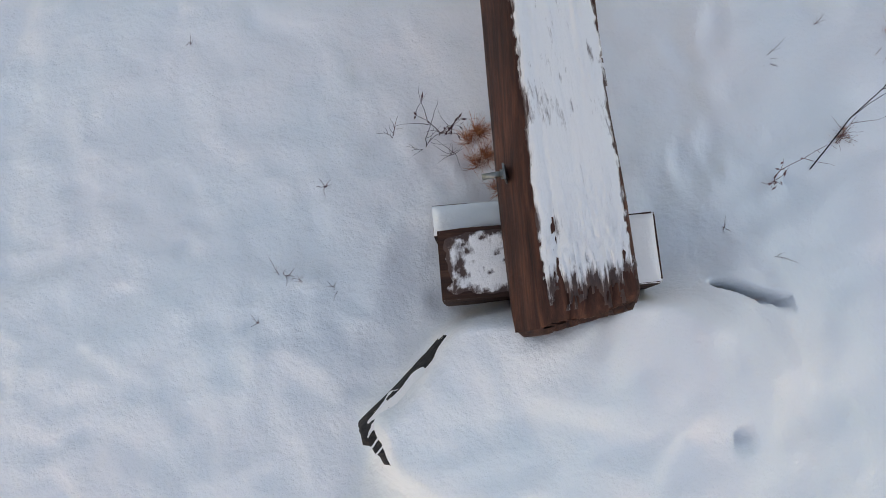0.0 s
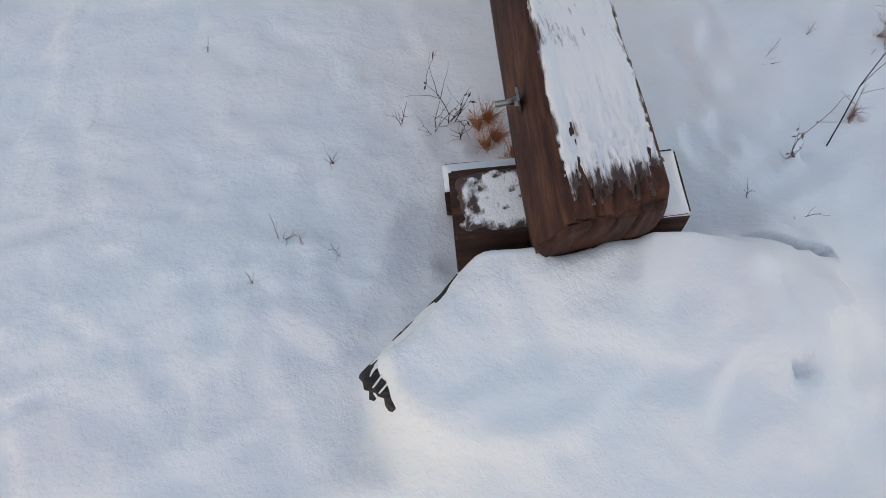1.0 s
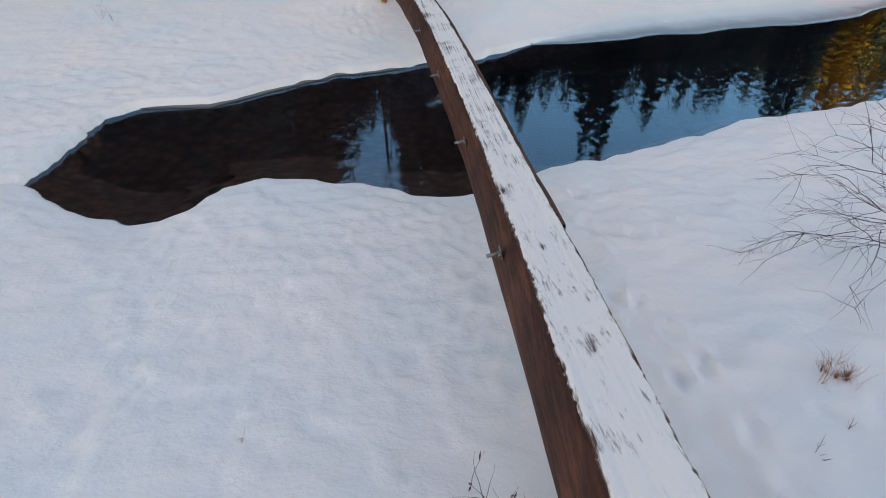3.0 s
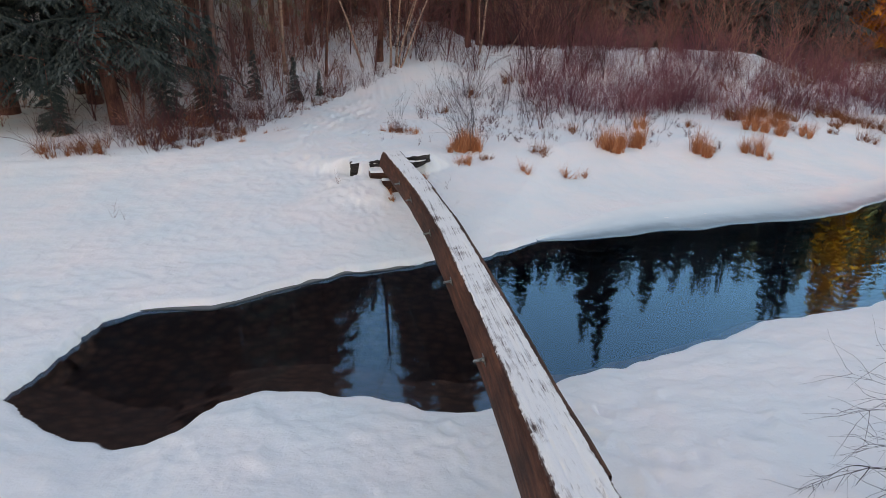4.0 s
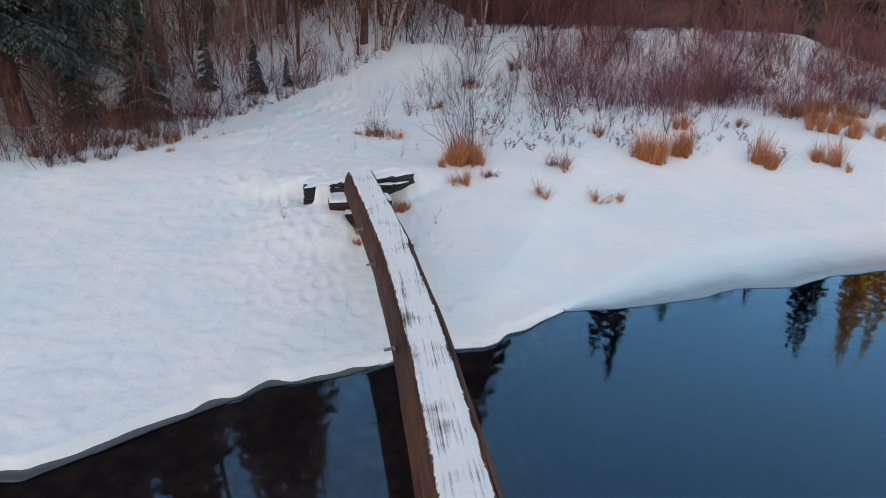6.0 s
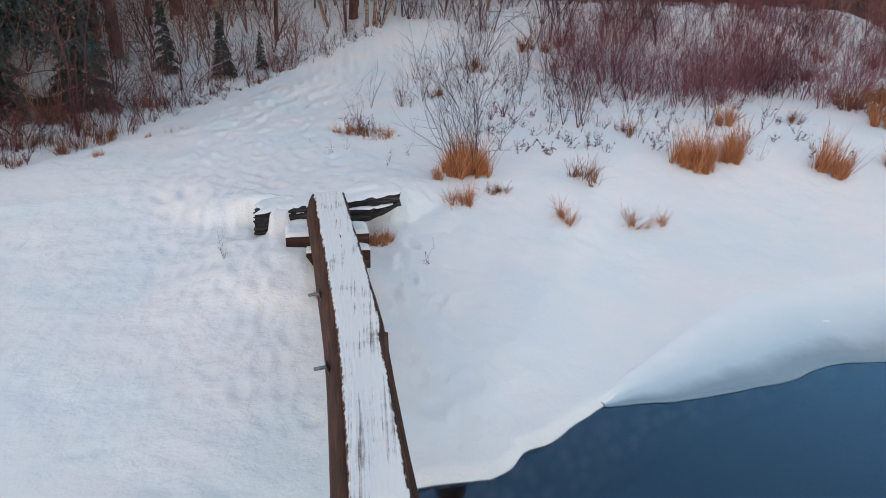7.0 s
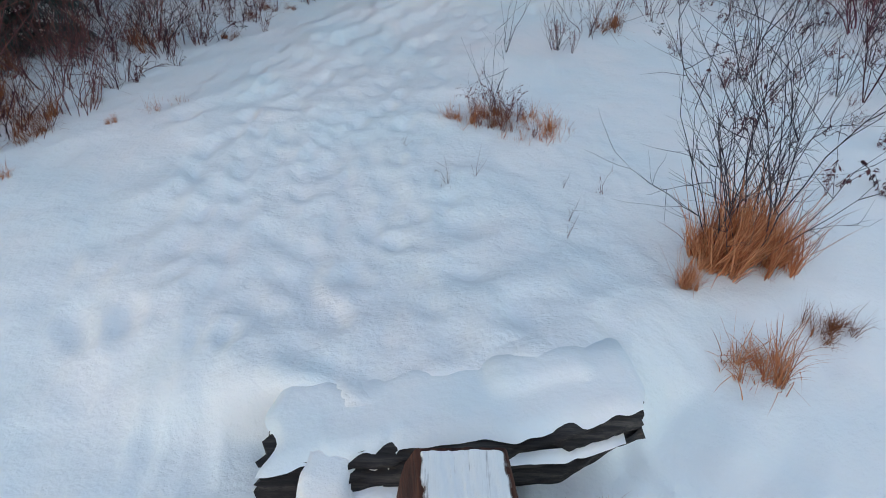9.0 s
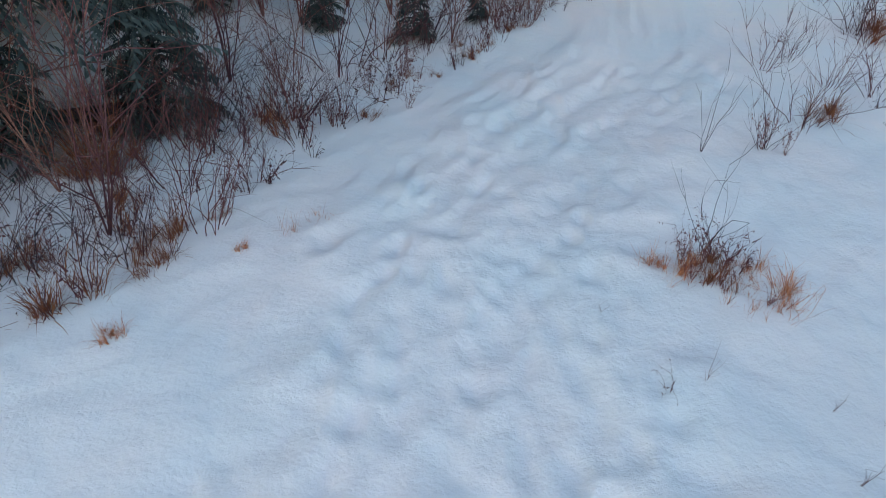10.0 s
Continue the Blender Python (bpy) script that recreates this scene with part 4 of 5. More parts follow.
def joined(name, spots, meshes, label, mats, category="thicket"):
    """Many plants nobody could count, as one mesh; spots are (mesh number, x, y, scale, turn)."""
    data = []
    for me in meshes:
        co, ls = np.empty(len(me.vertices) * 3), np.empty(len(me.loops), np.int32)
        st, mi = np.empty(len(me.polygons), np.int32), np.empty(len(me.polygons), np.int32)
        me.vertices.foreach_get("co", co)
        me.loops.foreach_get("vertex_index", ls)
        me.polygons.foreach_get("loop_start", st)
        tot = np.diff(np.append(st, len(ls)))
        data.append((co.reshape(-1, 3), ls, st, tot))
    vs, ls, st, tt, mi, nv, nl = [], [], [], [], [], 0, 0
    for k, x, y, size, w in spots:
        co, l, a, n = data[k]
        turned = np.stack([co[:, 0] * math.cos(w) - co[:, 1] * math.sin(w), co[:, 0] * math.sin(w) + co[:, 1] * math.cos(w), co[:, 2]], -1)
        vs.append(turned * size + (x, y, gz(x, y)))
        ls.append(l + nv)
        st.append(a + nl)
        tt.append(n)
        mi.append(np.full(len(a), mats.index(meshes[k].materials[0]) if len(mats) > 1 else 0))
        nv += len(co)
        nl += len(l)
    me = bpy.data.meshes.new(name)
    me.vertices.add(nv)
    me.vertices.foreach_set("co", np.concatenate(vs).ravel())
    me.loops.add(nl)
    me.loops.foreach_set("vertex_index", np.concatenate(ls))
    count = sum(len(a) for a in st)
    me.polygons.add(count)
    me.polygons.foreach_set("loop_start", np.concatenate(st))
    me.polygons.foreach_set("loop_total", np.concatenate(tt))
    for m in mats:
        me.materials.append(m)
    me.polygons.foreach_set("material_index", np.concatenate(mi))
    me.update(calc_edges=True)
    tagged(new(name, me), label, category, kind="stuff")


def spots(n, pick, kinds, low, high):
    return [(i % kinds, *pick(), RNG.uniform(low, high), RNG.uniform(0, 6.283)) for i in range(n)]


# the big dark spruces at the left of the path
BIG_CROWN = spruce_mesh(21, 11.5, 2.9, 1.3, 230, 8, NEEDLE, 17)
BIG_TRUNK = trunk_mesh(22, 11.3, 0.2, (-0.16, 0.05), BARK, 10, 20, 0.08)
tree("spruce_tree", BIG_TRUNK, BIG_CROWN, -6.6, 17.2, "large dark green spruce with drooping boughs over snow", "spruces")
tree("spruce_tree", BIG_TRUNK, BIG_CROWN, -9.6, 16.6, "dark green spruce with boughs down to the snow", "spruces", 0.85, 60)
tree("spruce_tree", BIG_TRUNK, BIG_CROWN, -9.8, 18.6, "dark green spruce standing behind the bank", "spruces", 1.1, 130)
tree("spruce_tree", BIG_TRUNK, BIG_CROWN, -8.6, 22.5, "dark green spruce in the forest edge", "spruces", 1.0, 250)

tree("spruce_tree", BIG_TRUNK, BIG_CROWN, -8.1, 20.0, "dark green spruce in the shade of the wood", "spruces", 0.9, 20)

YOUNG = spruce_mesh(38, 2.6, 0.62, 0.12, 90, 6, NEEDLE, 9)
YOUNG_TRUNK = trunk_mesh(46, 2.5, 0.03, (0, 0), DARK_BARK, 6, 3, 0.1)
for x, y, s in ((-2.6, 20.4, 0.5), (-1.9, 21.0, 0.3), (-5.4, 20.9, 0.6), (-4.5, 17.9, 1.0), (-3.8, 20.6, 0.55), (-5.4, 17.0, 0.9), (-7.6, 15.9, 0.8)):
    tree("young_spruce", YOUNG_TRUNK, YOUNG, x, y, "small young green spruce on the snowy wood edge", "young spruces", s, x * 90)

# the forest behind: shared crowns and trunks
CROWNS = [spruce_mesh(31, 14, 2.3, 0.8, 420, 9, NEEDLE), spruce_mesh(32, 12, 2.0, 0.3, 380, 9, NEEDLE),
          spruce_mesh(33, 17, 2.2, 4.0, 330, 9, PINE_NEEDLE), spruce_mesh(34, 18, 2.0, 5.5, 300, 9, PINE_NEEDLE)]
TRUNKS = [trunk_mesh(41, 13.5, 0.15, (0, 0), DARK_BARK, 8, 6, 0.1), trunk_mesh(42, 11.6, 0.14, (0.01, 0), DARK_BARK, 8, 6, 0.1),
          trunk_mesh(43, 16.6, 0.12, (0.02, 0.01), DARK_BARK, 8, 16, 0.12, 0.02), trunk_mesh(44, 17.6, 0.13, (-0.03, 0), BARK, 8, 16, 0.12, 0.02)]
FAR_CROWN = [spruce_mesh(61, 14, 3.7, 0.4, 210, 6, FAR_NEEDLE), spruce_mesh(62, 14.5, 3.4, 1.5, 190, 6, PINE_NEEDLE)]
FOREST = ["tall dark spruce in the shaded forest", "dark spruce in the shaded forest", "tall reddish-barked pine in the forest", "tall thin pine with bare lower trunk"]
for row, (y0, n, x0, x1) in enumerate(((27.5, 9, -26, 6), (31.5, 16, -28, 6), (36, 18, -30, 6), (43, 20, -34, 6), (52, 22, -40, 8))):
    for i in range(n):
        x = x0 + (x1 - x0) * (i + RNG.random()) / n
        y = y0 + RNG.uniform(-1.6, 1.6) + 0.18 * max(0, x - 8)
        k = RNG.choice((2, 3, 3, 2) if row < 3 else (0, 0, 1, 2))
        # lower trees in the gap through which the sky shows down to the creek
        if x > 3:
            continue
        tall = RNG.uniform(0.8, 1.12)
        if abs(x + 0.43) < 0.041 * (y - 2.2) + 0.9:
            tall = min(tall, (0.40 * (y - 2.2) - gz(x, y)) / 17)
        tree("forest_tree", TRUNKS[k], CROWNS[k] if row < 3 else FAR_CROWN[k // 2], x, y, FOREST[k], "forest trees", tall, RNG.uniform(0, 360))
SMALL = [spruce_mesh(36, 8.5, 2.2, 0.2, 330, 8, FAR_NEEDLE), spruce_mesh(37, 8.2, 2.0, 0.3, 310, 8, PINE_NEEDLE)]
SMALL_TRUNK = trunk_mesh(45, 8.1, 0.11, (0, 0), DARK_BARK, 7, 4, 0.1)
for y0, step, low, high in ((32.5, 1.5, 0.72, 0.98), (35, 1.4, 0.75, 1.0), (38.5, 2.0, 0.85, 1.05)):
    x = 2.5
    while x < 40:
        x += step * RNG.uniform(0.6, 1.4)
        y = y0 + RNG.uniform(-1.2, 1.2) + 0.12 * max(0, x - 8)
        k = RNG.choice((0, 0, 1))
        tree("forest_tree", SMALL_TRUNK, SMALL[k], x, y, ("dark young spruce in the shaded forest", "dark young pine in the shaded forest")[k], "forest trees", RNG.uniform(low, high), RNG.uniform(0, 360))
for x, y, size in ((-1.6, 30.5, 0.75), (0.6, 32.5, 0.85), (-0.6, 35.5, 0.95), (1.3, 37.5, 1.05), (-2.2, 38.5, 1.05), (0.1, 41.5, 1.2), (-1.2, 45, 1.3), (2.0, 44, 1.25)):
    tree("forest_tree", SMALL_TRUNK, SMALL[1], x, y, "dark young pine in the gap of the wood", "forest trees", size, x * 80)
FAR_TRUNK = trunk_mesh(63, 13.6, 0.16, (0, 0), DARK_BARK, 6, 0, 0.1)
FAR = []
for y0, step, low, high, x1 in ((46, 1.6, 0.80, 0.92, 40), (51, 1.6, 1.0, 1.18, 48), (56, 2.0, 1.1, 1.28, 62), (63, 2.0, 1.25, 1.42, 66), (72, 2.2, 1.4, 1.6, 74), (80, 2.0, 1.5, 1.7, 84), (87, 1.9, 1.7, 1.9, 96)):
    x = 1.0 - (y0 > 70) * 8
    while x < x1:
        x += step * RNG.uniform(0.6, 1.3)
        y, size, w = y0 + RNG.uniform(-2.5, 2.5), RNG.uniform(low, high), RNG.uniform(0, 6.283)
        FAR += [(RNG.choice((0, 0, 1)), x, y, size, w), (2, x, y, size, w)]
joined("far_forest", FAR, FAR_CROWN + [FAR_TRUNK], "dark spruce and pine forest far up the shaded hill", [FAR_NEEDLE, PINE_NEEDLE, DARK_BARK], "forest")
for x, y, s in ((11.4, 31.3, 1.22), (15.0, 31.8, 1.06), (8.0, 32.2, 1.06), (18.5, 33, 1.0), (4.6, 31.5, 1.3)):
    tree("forest_tree", SMALL_TRUNK, SMALL[0], x, y, "pointed dark spruce rising over the forest edge", "forest trees", s, x * 50)
for x, y, k, s in ((17.5, 29.0, 1, 0.62), (14.8, 29.5, 1, 0.5), (21, 30, 0, 0.75), (12.2, 31, 0, 0.85), (24, 33, 0, 0.9), (25.2, 36.5, 1, 0.6), (26.9, 38.2, 1, 0.62), (23.6, 35, 1, 0.58)):
    tree("forest_tree", TRUNKS[k], CROWNS[k], x, y, "small dark spruce at the edge of the thicket", "forest trees", s, x * 40)
GOLD_CROWN = spruce_mesh(35, 15.5, 2.6, 1.2, 420, 8, GOLD_LEAF)
for x, y, s in ((26.5, 33, 0.8), (29.5, 36, 0.95), (33, 38, 1.0), (30.5, 31.5, 0.85), (36, 35, 1.0)):
    tree("golden_tree", TRUNKS[2], GOLD_CROWN, x, y, "tall tree with golden leaves in low sun", "golden trees", s, x * 60)

# single trunks at the forest edge
PINE = trunk_mesh(51, 12, 0.19, (0.0, 0.0), BARK, 12, 14, 0.5)
PINE_TOP = spruce_mesh(52, 15, 2.1, 6.5, 260, 9, PINE_NEEDLE)
tree("pine_tree", PINE, PINE_TOP, -5.95, 22.6, "straight reddish-barked pine at the forest edge", "pines")
THIN = trunk_mesh(53, 13, 0.11, (0.015, 0.0), BARK, 9, 30, 0.5, 0.02)
for x, y, s in ((-3.75, 25.4, 1.0), (-8.9, 21.0, 1.1), (-7.4, 25, 1.0), (3.5, 25.6, 1.0), (3.95, 25.9, 0.8), (-5.0, 28, 1.0), (-11.5, 21.5, 1.2)):
    tree("pine_tree", THIN, PINE_TOP, x, y, "slim reddish-barked pine trunk in the shade", "pines", s, x * 77)

# short and crownless to fit the mirrored sky gap in the camera's view
place("crownless_pine", trunk_mesh(56, 7.5, 0.12, (0.0, 0.0), BARK, 9, 22, 0.35, 0.015), 0.1, 24.3, "bare dark pine trunk without crown beside the birches", "tree")
POLE = [trunk_mesh(57 + i, 8.5, 0.055, (0.03 * i - 0.03, 0.02), (DARK_BARK, BARK)[i % 2], 6, 15, 0.3, 0.02) for i in range(3)]
for i in range(54):
    y = RNG.uniform(22.5, 33)
    x = float(np.interp(y, [20, 23, 25, 33], [-2.5, -0.6, 1.5, 4])) - 0.4 - RNG.uniform(0, 1) ** 0.9 * 13
    place("dead_pole", POLE[i % 3], x, y, "thin dead tree with bare twigs in the wood", "tree", "dead poles", RNG.uniform(0.5, 1.0) * (0.62 if abs(x + 0.43) < 0.06 * (y - 2.2) else 1), i * 67)


def lichen_mesh(seed):
    """Dead drooping boughs hung with grey-green lichen."""
    rng = random.Random(seed)
    b = Build()
    for _ in range(26):
        w = rng.uniform(-0.6, 1.0)
        pts = bend((0, 0, rng.uniform(2.4, 8)), (math.cos(w), math.sin(w), 0.05), rng.uniform(1.2, 2.6), 6, (0, 0, -1.0), 0.06, rng)
        b.tube(pts, [0.016 * (1 - 0.8 * k / 6) + 0.003 for k in range(7)], 3, False)
        for _ in range(46):
            t = rng.uniform(0.1, 0.99) * 6
            k = int(t)
            p = pts[k].lerp(pts[k + 1], t - k)
            b.spray(p, (rng.gauss(0, 0.35), rng.gauss(0, 0.35), -1), rng.uniform(0.1, 0.34), 0.045, (rng.gauss(0, 1), 1, 0))
    return b.mesh("boughs", LICHEN, False)


dead = tagged(new("dead_spruce"), "half-dead spruce with drooping lichen-hung boughs", "tree")
part("trunk", trunk_mesh(54, 12, 0.13, (0, 0), DARK_BARK, 9, 14, 0.4), dead)
part("crown", lichen_mesh(55), dead, "drooping boughs with grey-green lichen")
dead.matrix_world = pose(-5.1, 21.6, gz(-5.1, 21.6))
copy_thing(dead, pose(-4.4, 24.4, gz(-4.4, 24.4), 0, 0, -30))
copy_thing(dead, pose(-7.4, 21.2, gz(-7.4, 21.2), 0, 0, -15))


# birches: pale stems, each a part
def birch(x, y, stems, label):
    t = tagged(new("birch_tree"), label, "tree", "birches")
    rng = random.Random(int(x * 31 + y * 17))
    for dx, dy, lean, height, r in stems:
        b = Build()
        pts = bend((dx, dy, -0.2), (lean, rng.gauss(0, 0.03), 1), height, 12, (-lean * 0.35, 0, 0), 0.045, rng)
        b.tube(pts, [0.62 * r * (1.2 if i == 0 else 1 - 0.8 * i / 12) for i in range(13)], 8)
        part("stem", b.mesh("stem", BIRCH), t)
        b = Build()
        for _ in range(int(height * 2.4)):
            i = rng.randint(4, 11)
            w = rng.uniform(0, 6.283)
            bough(b, pts[i], (math.cos(w) * 0.7, math.sin(w) * 0.7, 1), rng.uniform(0.5, 1.5), r * 0.22, 1, rng, (0, 0, 0.2), 4)
        part("twig_crown", b.mesh("twigs", RED_TWIG), t, "fine reddish twigs")
    t.matrix_world = pose(x, y, gz(x, y))


birch(-3.08, 22.85, [(0, 0, 0.02, 11, 0.10)], "single slender white birch at the forest edge")
birch(0.62, 23.6, [(-0.16, 0, -0.01, 9, 0.075), (0.0, 0.1, 0.10, 8, 0.07), (0.05, 0, 0.16, 6, 0.055), (0.1, -0.05, 0.42, 5.2, 0.06), (0.02, 0.05, 0.26, 5, 0.04)], "clump of leaning pale birch stems by the path")
birch(3.75, 24.7, [(0, 0, 0.22, 6.5, 0.07), (0.05, 0.05, 0.04, 5.5, 0.04), (1.0, 0.2, 0.5, 3.5, 0.035)], "leaning pale birch beyond the path")
birch(9.3, 31.0, [(0, 0, 0.2, 7.5, 0.09), (0.9, 0.1, 0.5, 5.0, 0.06)], "crooked pale birch with reddish twigs")
birch(21.5, 29.5, [(0, 0, 0.06, 9.0, 0.09)], "thin pale birch by the golden trees")
birch(-9.6, 20.0, [(0, 0, 0.03, 9.5, 0.08)], "thin white birch among dark spruces")
b = Build()
b.tube([(0.0, 0, -0.1), (-0.5, 0, 1.5), (-1.15, 0, 3.1), (-1.5, 0, 4.2)], [0.04, 0.035, 0.025, 0.01], 6)
leaner = tagged(new("dead_birch", b.mesh("dead_birch", BIRCH)), "pale dead birch pole leaning by the forest edge", "tree")
leaner.matrix_world = pose(-0.5, 23.6, gz(-0.5, 23.6))


# bare shrubs and saplings
SAPLING = [shrub_mesh(60 + i, 5, 2.4 + 0.5 * (i % 3), 0.35, 0.012, 1, 7, TWIG) for i in range(4)]
STALK = [shrub_mesh(66 + i, 4, 1.35, 0.5, 0.0055, 1, 2, GREY_TWIG) for i in range(3)]
BUSH = [shrub_mesh(70 + i, 14, 1.5, 0.7, 0.007, 1, 4, RED_TWIG) for i in range(4)]
DARK_BUSH = [shrub_mesh(80 + i, 11, 1.3, 0.9, 0.007, 1, 4, TWIG) for i in range(4)]
WEED = [shrub_mesh(100 + i, 3, 0.42, 0.5, 0.0035, 1, 3, TWIG, leaves=(0, 22, 0, 34)[i]) for i in range(4)]
LEAFY = [shrub_mesh(105 + i, 5, 0.5, 0.7, 0.004, 1, 4, RED_TWIG, leaves=130) for i in range(3)]
SPRIG = [shrub_mesh(110 + i, 2, 0.24, 0.9, 0.0055, 1, 3, TWIG) for i in range(3)]
STRAW_TUFT = [tuft_mesh(120 + i, 360, 0.70, 0.38, STRAW, 0.2, 0.0085) for i in range(3)]
SMALL_TUFT = [tuft_mesh(130 + i, 190, 0.36, 0.34, STRAW, 1.1, 0.0055) for i in range(3)]
RUST_TUFT = [tuft_mesh(140 + i, 210, 0.55, 0.6, RUST, 0.9, 0.007) for i in range(3)]
THIN_TUFT = [tuft_mesh(150 + i, 34, 0.34, 0.35, STRAW, 0.7, 0.004) for i in range(3)]


def left_edge(y):
    """Where the undergrowth begins at the left of the path."""
    return np.interp(y, [13.5, 14.6, 16, 18.5, 21, 23, 25], [-6.4, -4.1, -3.3, -2.6, -1.2, 0.6, 3.0])


def scatter(n, pick, meshes, name, label, category, group, low=0.7, high=1.2):
    for i in range(n):
        x, y = pick()
        place(name, meshes[i % len(meshes)], x, y, label, category, group, RNG.uniform(low, high), RNG.uniform(0, 360), 0.02)


def in_wood():
    y = RNG.uniform(15.2, 27)
    return left_edge(y) - 0.5 - RNG.uniform(0, 1) ** 1.3 * 8, y


def deep_wood():
    y = RNG.uniform(20.5, 28)
    return left_edge(min(y, 25)) - 0.8 - RNG.uniform(0, 1) * 9, y


def at_edge():
    y = RNG.uniform(14.2, 23)
    return left_edge(y) - abs(RNG.gauss(0, 0.45)), y


CLUMPS = []
for _ in range(110):
    cx = RNG.uniform(5.2, 22)
    CLUMPS.append((cx, 18.9 + 0.12 * (cx - 6) + abs(RNG.gauss(0, 2.8))))


def thicket():
    cx, cy = RNG.choice(CLUMPS)
    return cx + RNG.gauss(0, 0.6), cy + RNG.gauss(0, 0.5)


def behind_path():
    x = RNG.uniform(1.5, 8)
    return x, RNG.uniform(22.5, 28)


scatter(20, in_wood, SAPLING, "sapling", "bare brown sapling in the snowy wood", "sapling", "saplings", 0.7, 1.3)
scatter(10, in_wood, DARK_BUSH, "shrub", "bare dark brown shrub in the snowy wood", "shrub", "undergrowth", 0.6, 1.1)
scatter(14, at_edge, BUSH, "shrub", "bare reddish shrub along the path", "shrub", "path shrubs", 0.3, 0.65)
scatter(26, at_edge, LEAFY, "weed", "dead weed with curled reddish leaves", "weed", "weeds", 0.5, 1.0)
scatter(12, at_edge, RUST_TUFT, "grass_tuft", "rusty dead grass along the path", "grass", "path grasses", 0.3, 0.6)
scatter(90, at_edge, WEED, "weed", "thin dead weed along the path", "weed", "weeds", 0.7, 1.3)


RED_ISLAND = plant_material("thicket_twigs", [(0.1, (0.09, 0.038, 0.052)), (0.6, (0.29, 0.095, 0.125)), (0.95, (0.48, 0.24, 0.24))])
DARK_ISLAND = plant_material("brush_twigs", [(0.1, (0.11, 0.042, 0.048)), (0.6, (0.32, 0.13, 0.11)), (0.95, (0.56, 0.3, 0.23))])
joined("willow_thicket", spots(380, thicket, 8, 0.5, 1.1), BUSH + DARK_BUSH, "dense bare purplish-red willow thicket in snow", [RED_ISLAND])
joined("far_thicket", spots(84, lambda: (RNG.uniform(2, 26), RNG.uniform(25.5, 31)), 8, 0.8, 1.6)[:58] + spots(60, lambda: (RNG.uniform(3, 26), RNG.uniform(27.8, 31)), 8, 0.8, 1.5)[:22] + [(4 + i % 4, RNG.uniform(1.5, 15), RNG.uniform(26.5, 31), RNG.uniform(0.9, 1.6), i * 1.7) for i in range(30)] + spots(110, lambda: (RNG.uniform(6, 19), RNG.uniform(22, 26.5)), 8, 0.35, 0.75), BUSH + SAPLING, "reddish bare brush before the forest", [DARK_ISLAND])
joined("wood_brush", spots(64, in_wood, 12, 0.4, 0.9) + [(4 + i % 4, *deep_wood(), RNG.uniform(0.6, 1.2), RNG.uniform(0, 6.283)) for i in range(60)] + [(4 + i % 4, -0.43 + RNG.uniform(-1, 1) * 0.075 * y, y, RNG.uniform(0.9, 1.7), i * 2.3) for i, y in enumerate(np.linspace(26, 41, 46))], DARK_BUSH + SAPLING + BUSH, "bare brown brush on the snowy forest floor", [DARK_ISLAND])
scatter(36, behind_path, BUSH, "shrub", "bare reddish shrub behind the path", "shrub", "thicket", 0.6, 1.1)
scatter(20, behind_path, SAPLING, "sapling", "bare brown sapling behind the path", "sapling", "saplings", 0.8, 1.3)
scatter(26, lambda: (RNG.uniform(11, 19), RNG.uniform(17.5, 20.5)), RUST_TUFT, "grass_tuft", "rusty dead grass before the thicket", "grass", "thicket grasses", 0.8, 1.4)
scatter(30, lambda: (RNG.uniform(2.2, 6.8), RNG.uniform(15.4, 20.5)), LEAFY, "weed", "dead weed with curled dark leaves in snow", "weed", "weeds", 0.35, 0.7)
scatter(46, lambda: (RNG.uniform(2.2, 6.8), RNG.uniform(15.4, 20.5)), WEED, "weed", "dark dead weed stalk in snow", "weed", "weeds", 0.5, 1.1)
scatter(16, lambda: (RNG.uniform(2.5, 8.0), RNG.uniform(16, 20.5)), STALK, "sapling", "thin bare sapling in snow", "sapling", "saplings", 0.5, 0.9)
scatter(18, lambda: (RNG.uniform(0.8, 5.5), RNG.uniform(19.5, 22)), DARK_BUSH, "shrub", "low dark bare shrub beside the path", "shrub", "path shrubs", 0.35, 0.6)

DEAD_HEAD = [shrub_mesh(160 + i, 4, 0.26, 0.6, 0.003, 0, 2, TWIG, leaves=60) for i in range(3)]
scatter(110, lambda: (RNG.uniform(2.2, 8.5), RNG.uniform(15.2, 21)), DEAD_HEAD, "weed", "dark withered weed clump in snow", "weed", "weeds", 0.7, 1.5)
scatter(60, lambda: (21 - 11 * RNG.uniform(0, 1) ** 1.6, 18.2 + abs(RNG.gauss(0, 2.2))), RUST_TUFT, "grass_tuft", "rusty dead grass among the thicket", "grass", "thicket grasses", 1.0, 2.0)


def left_bank():
    y = 14.0 + RNG.uniform(0, 1) ** 1.4 * 4.5
    return left_edge(y) - RNG.uniform(0, 3.2), y


scatter(9, left_bank, RUST_TUFT, "grass_tuft", "thick rusty dead grass on the wooded bank", "grass", "path grasses", 0.6, 1.25)
scatter(4, left_bank, BUSH, "shrub", "bare reddish bramble on the wooded bank", "shrub", "undergrowth", 0.5, 0.95)

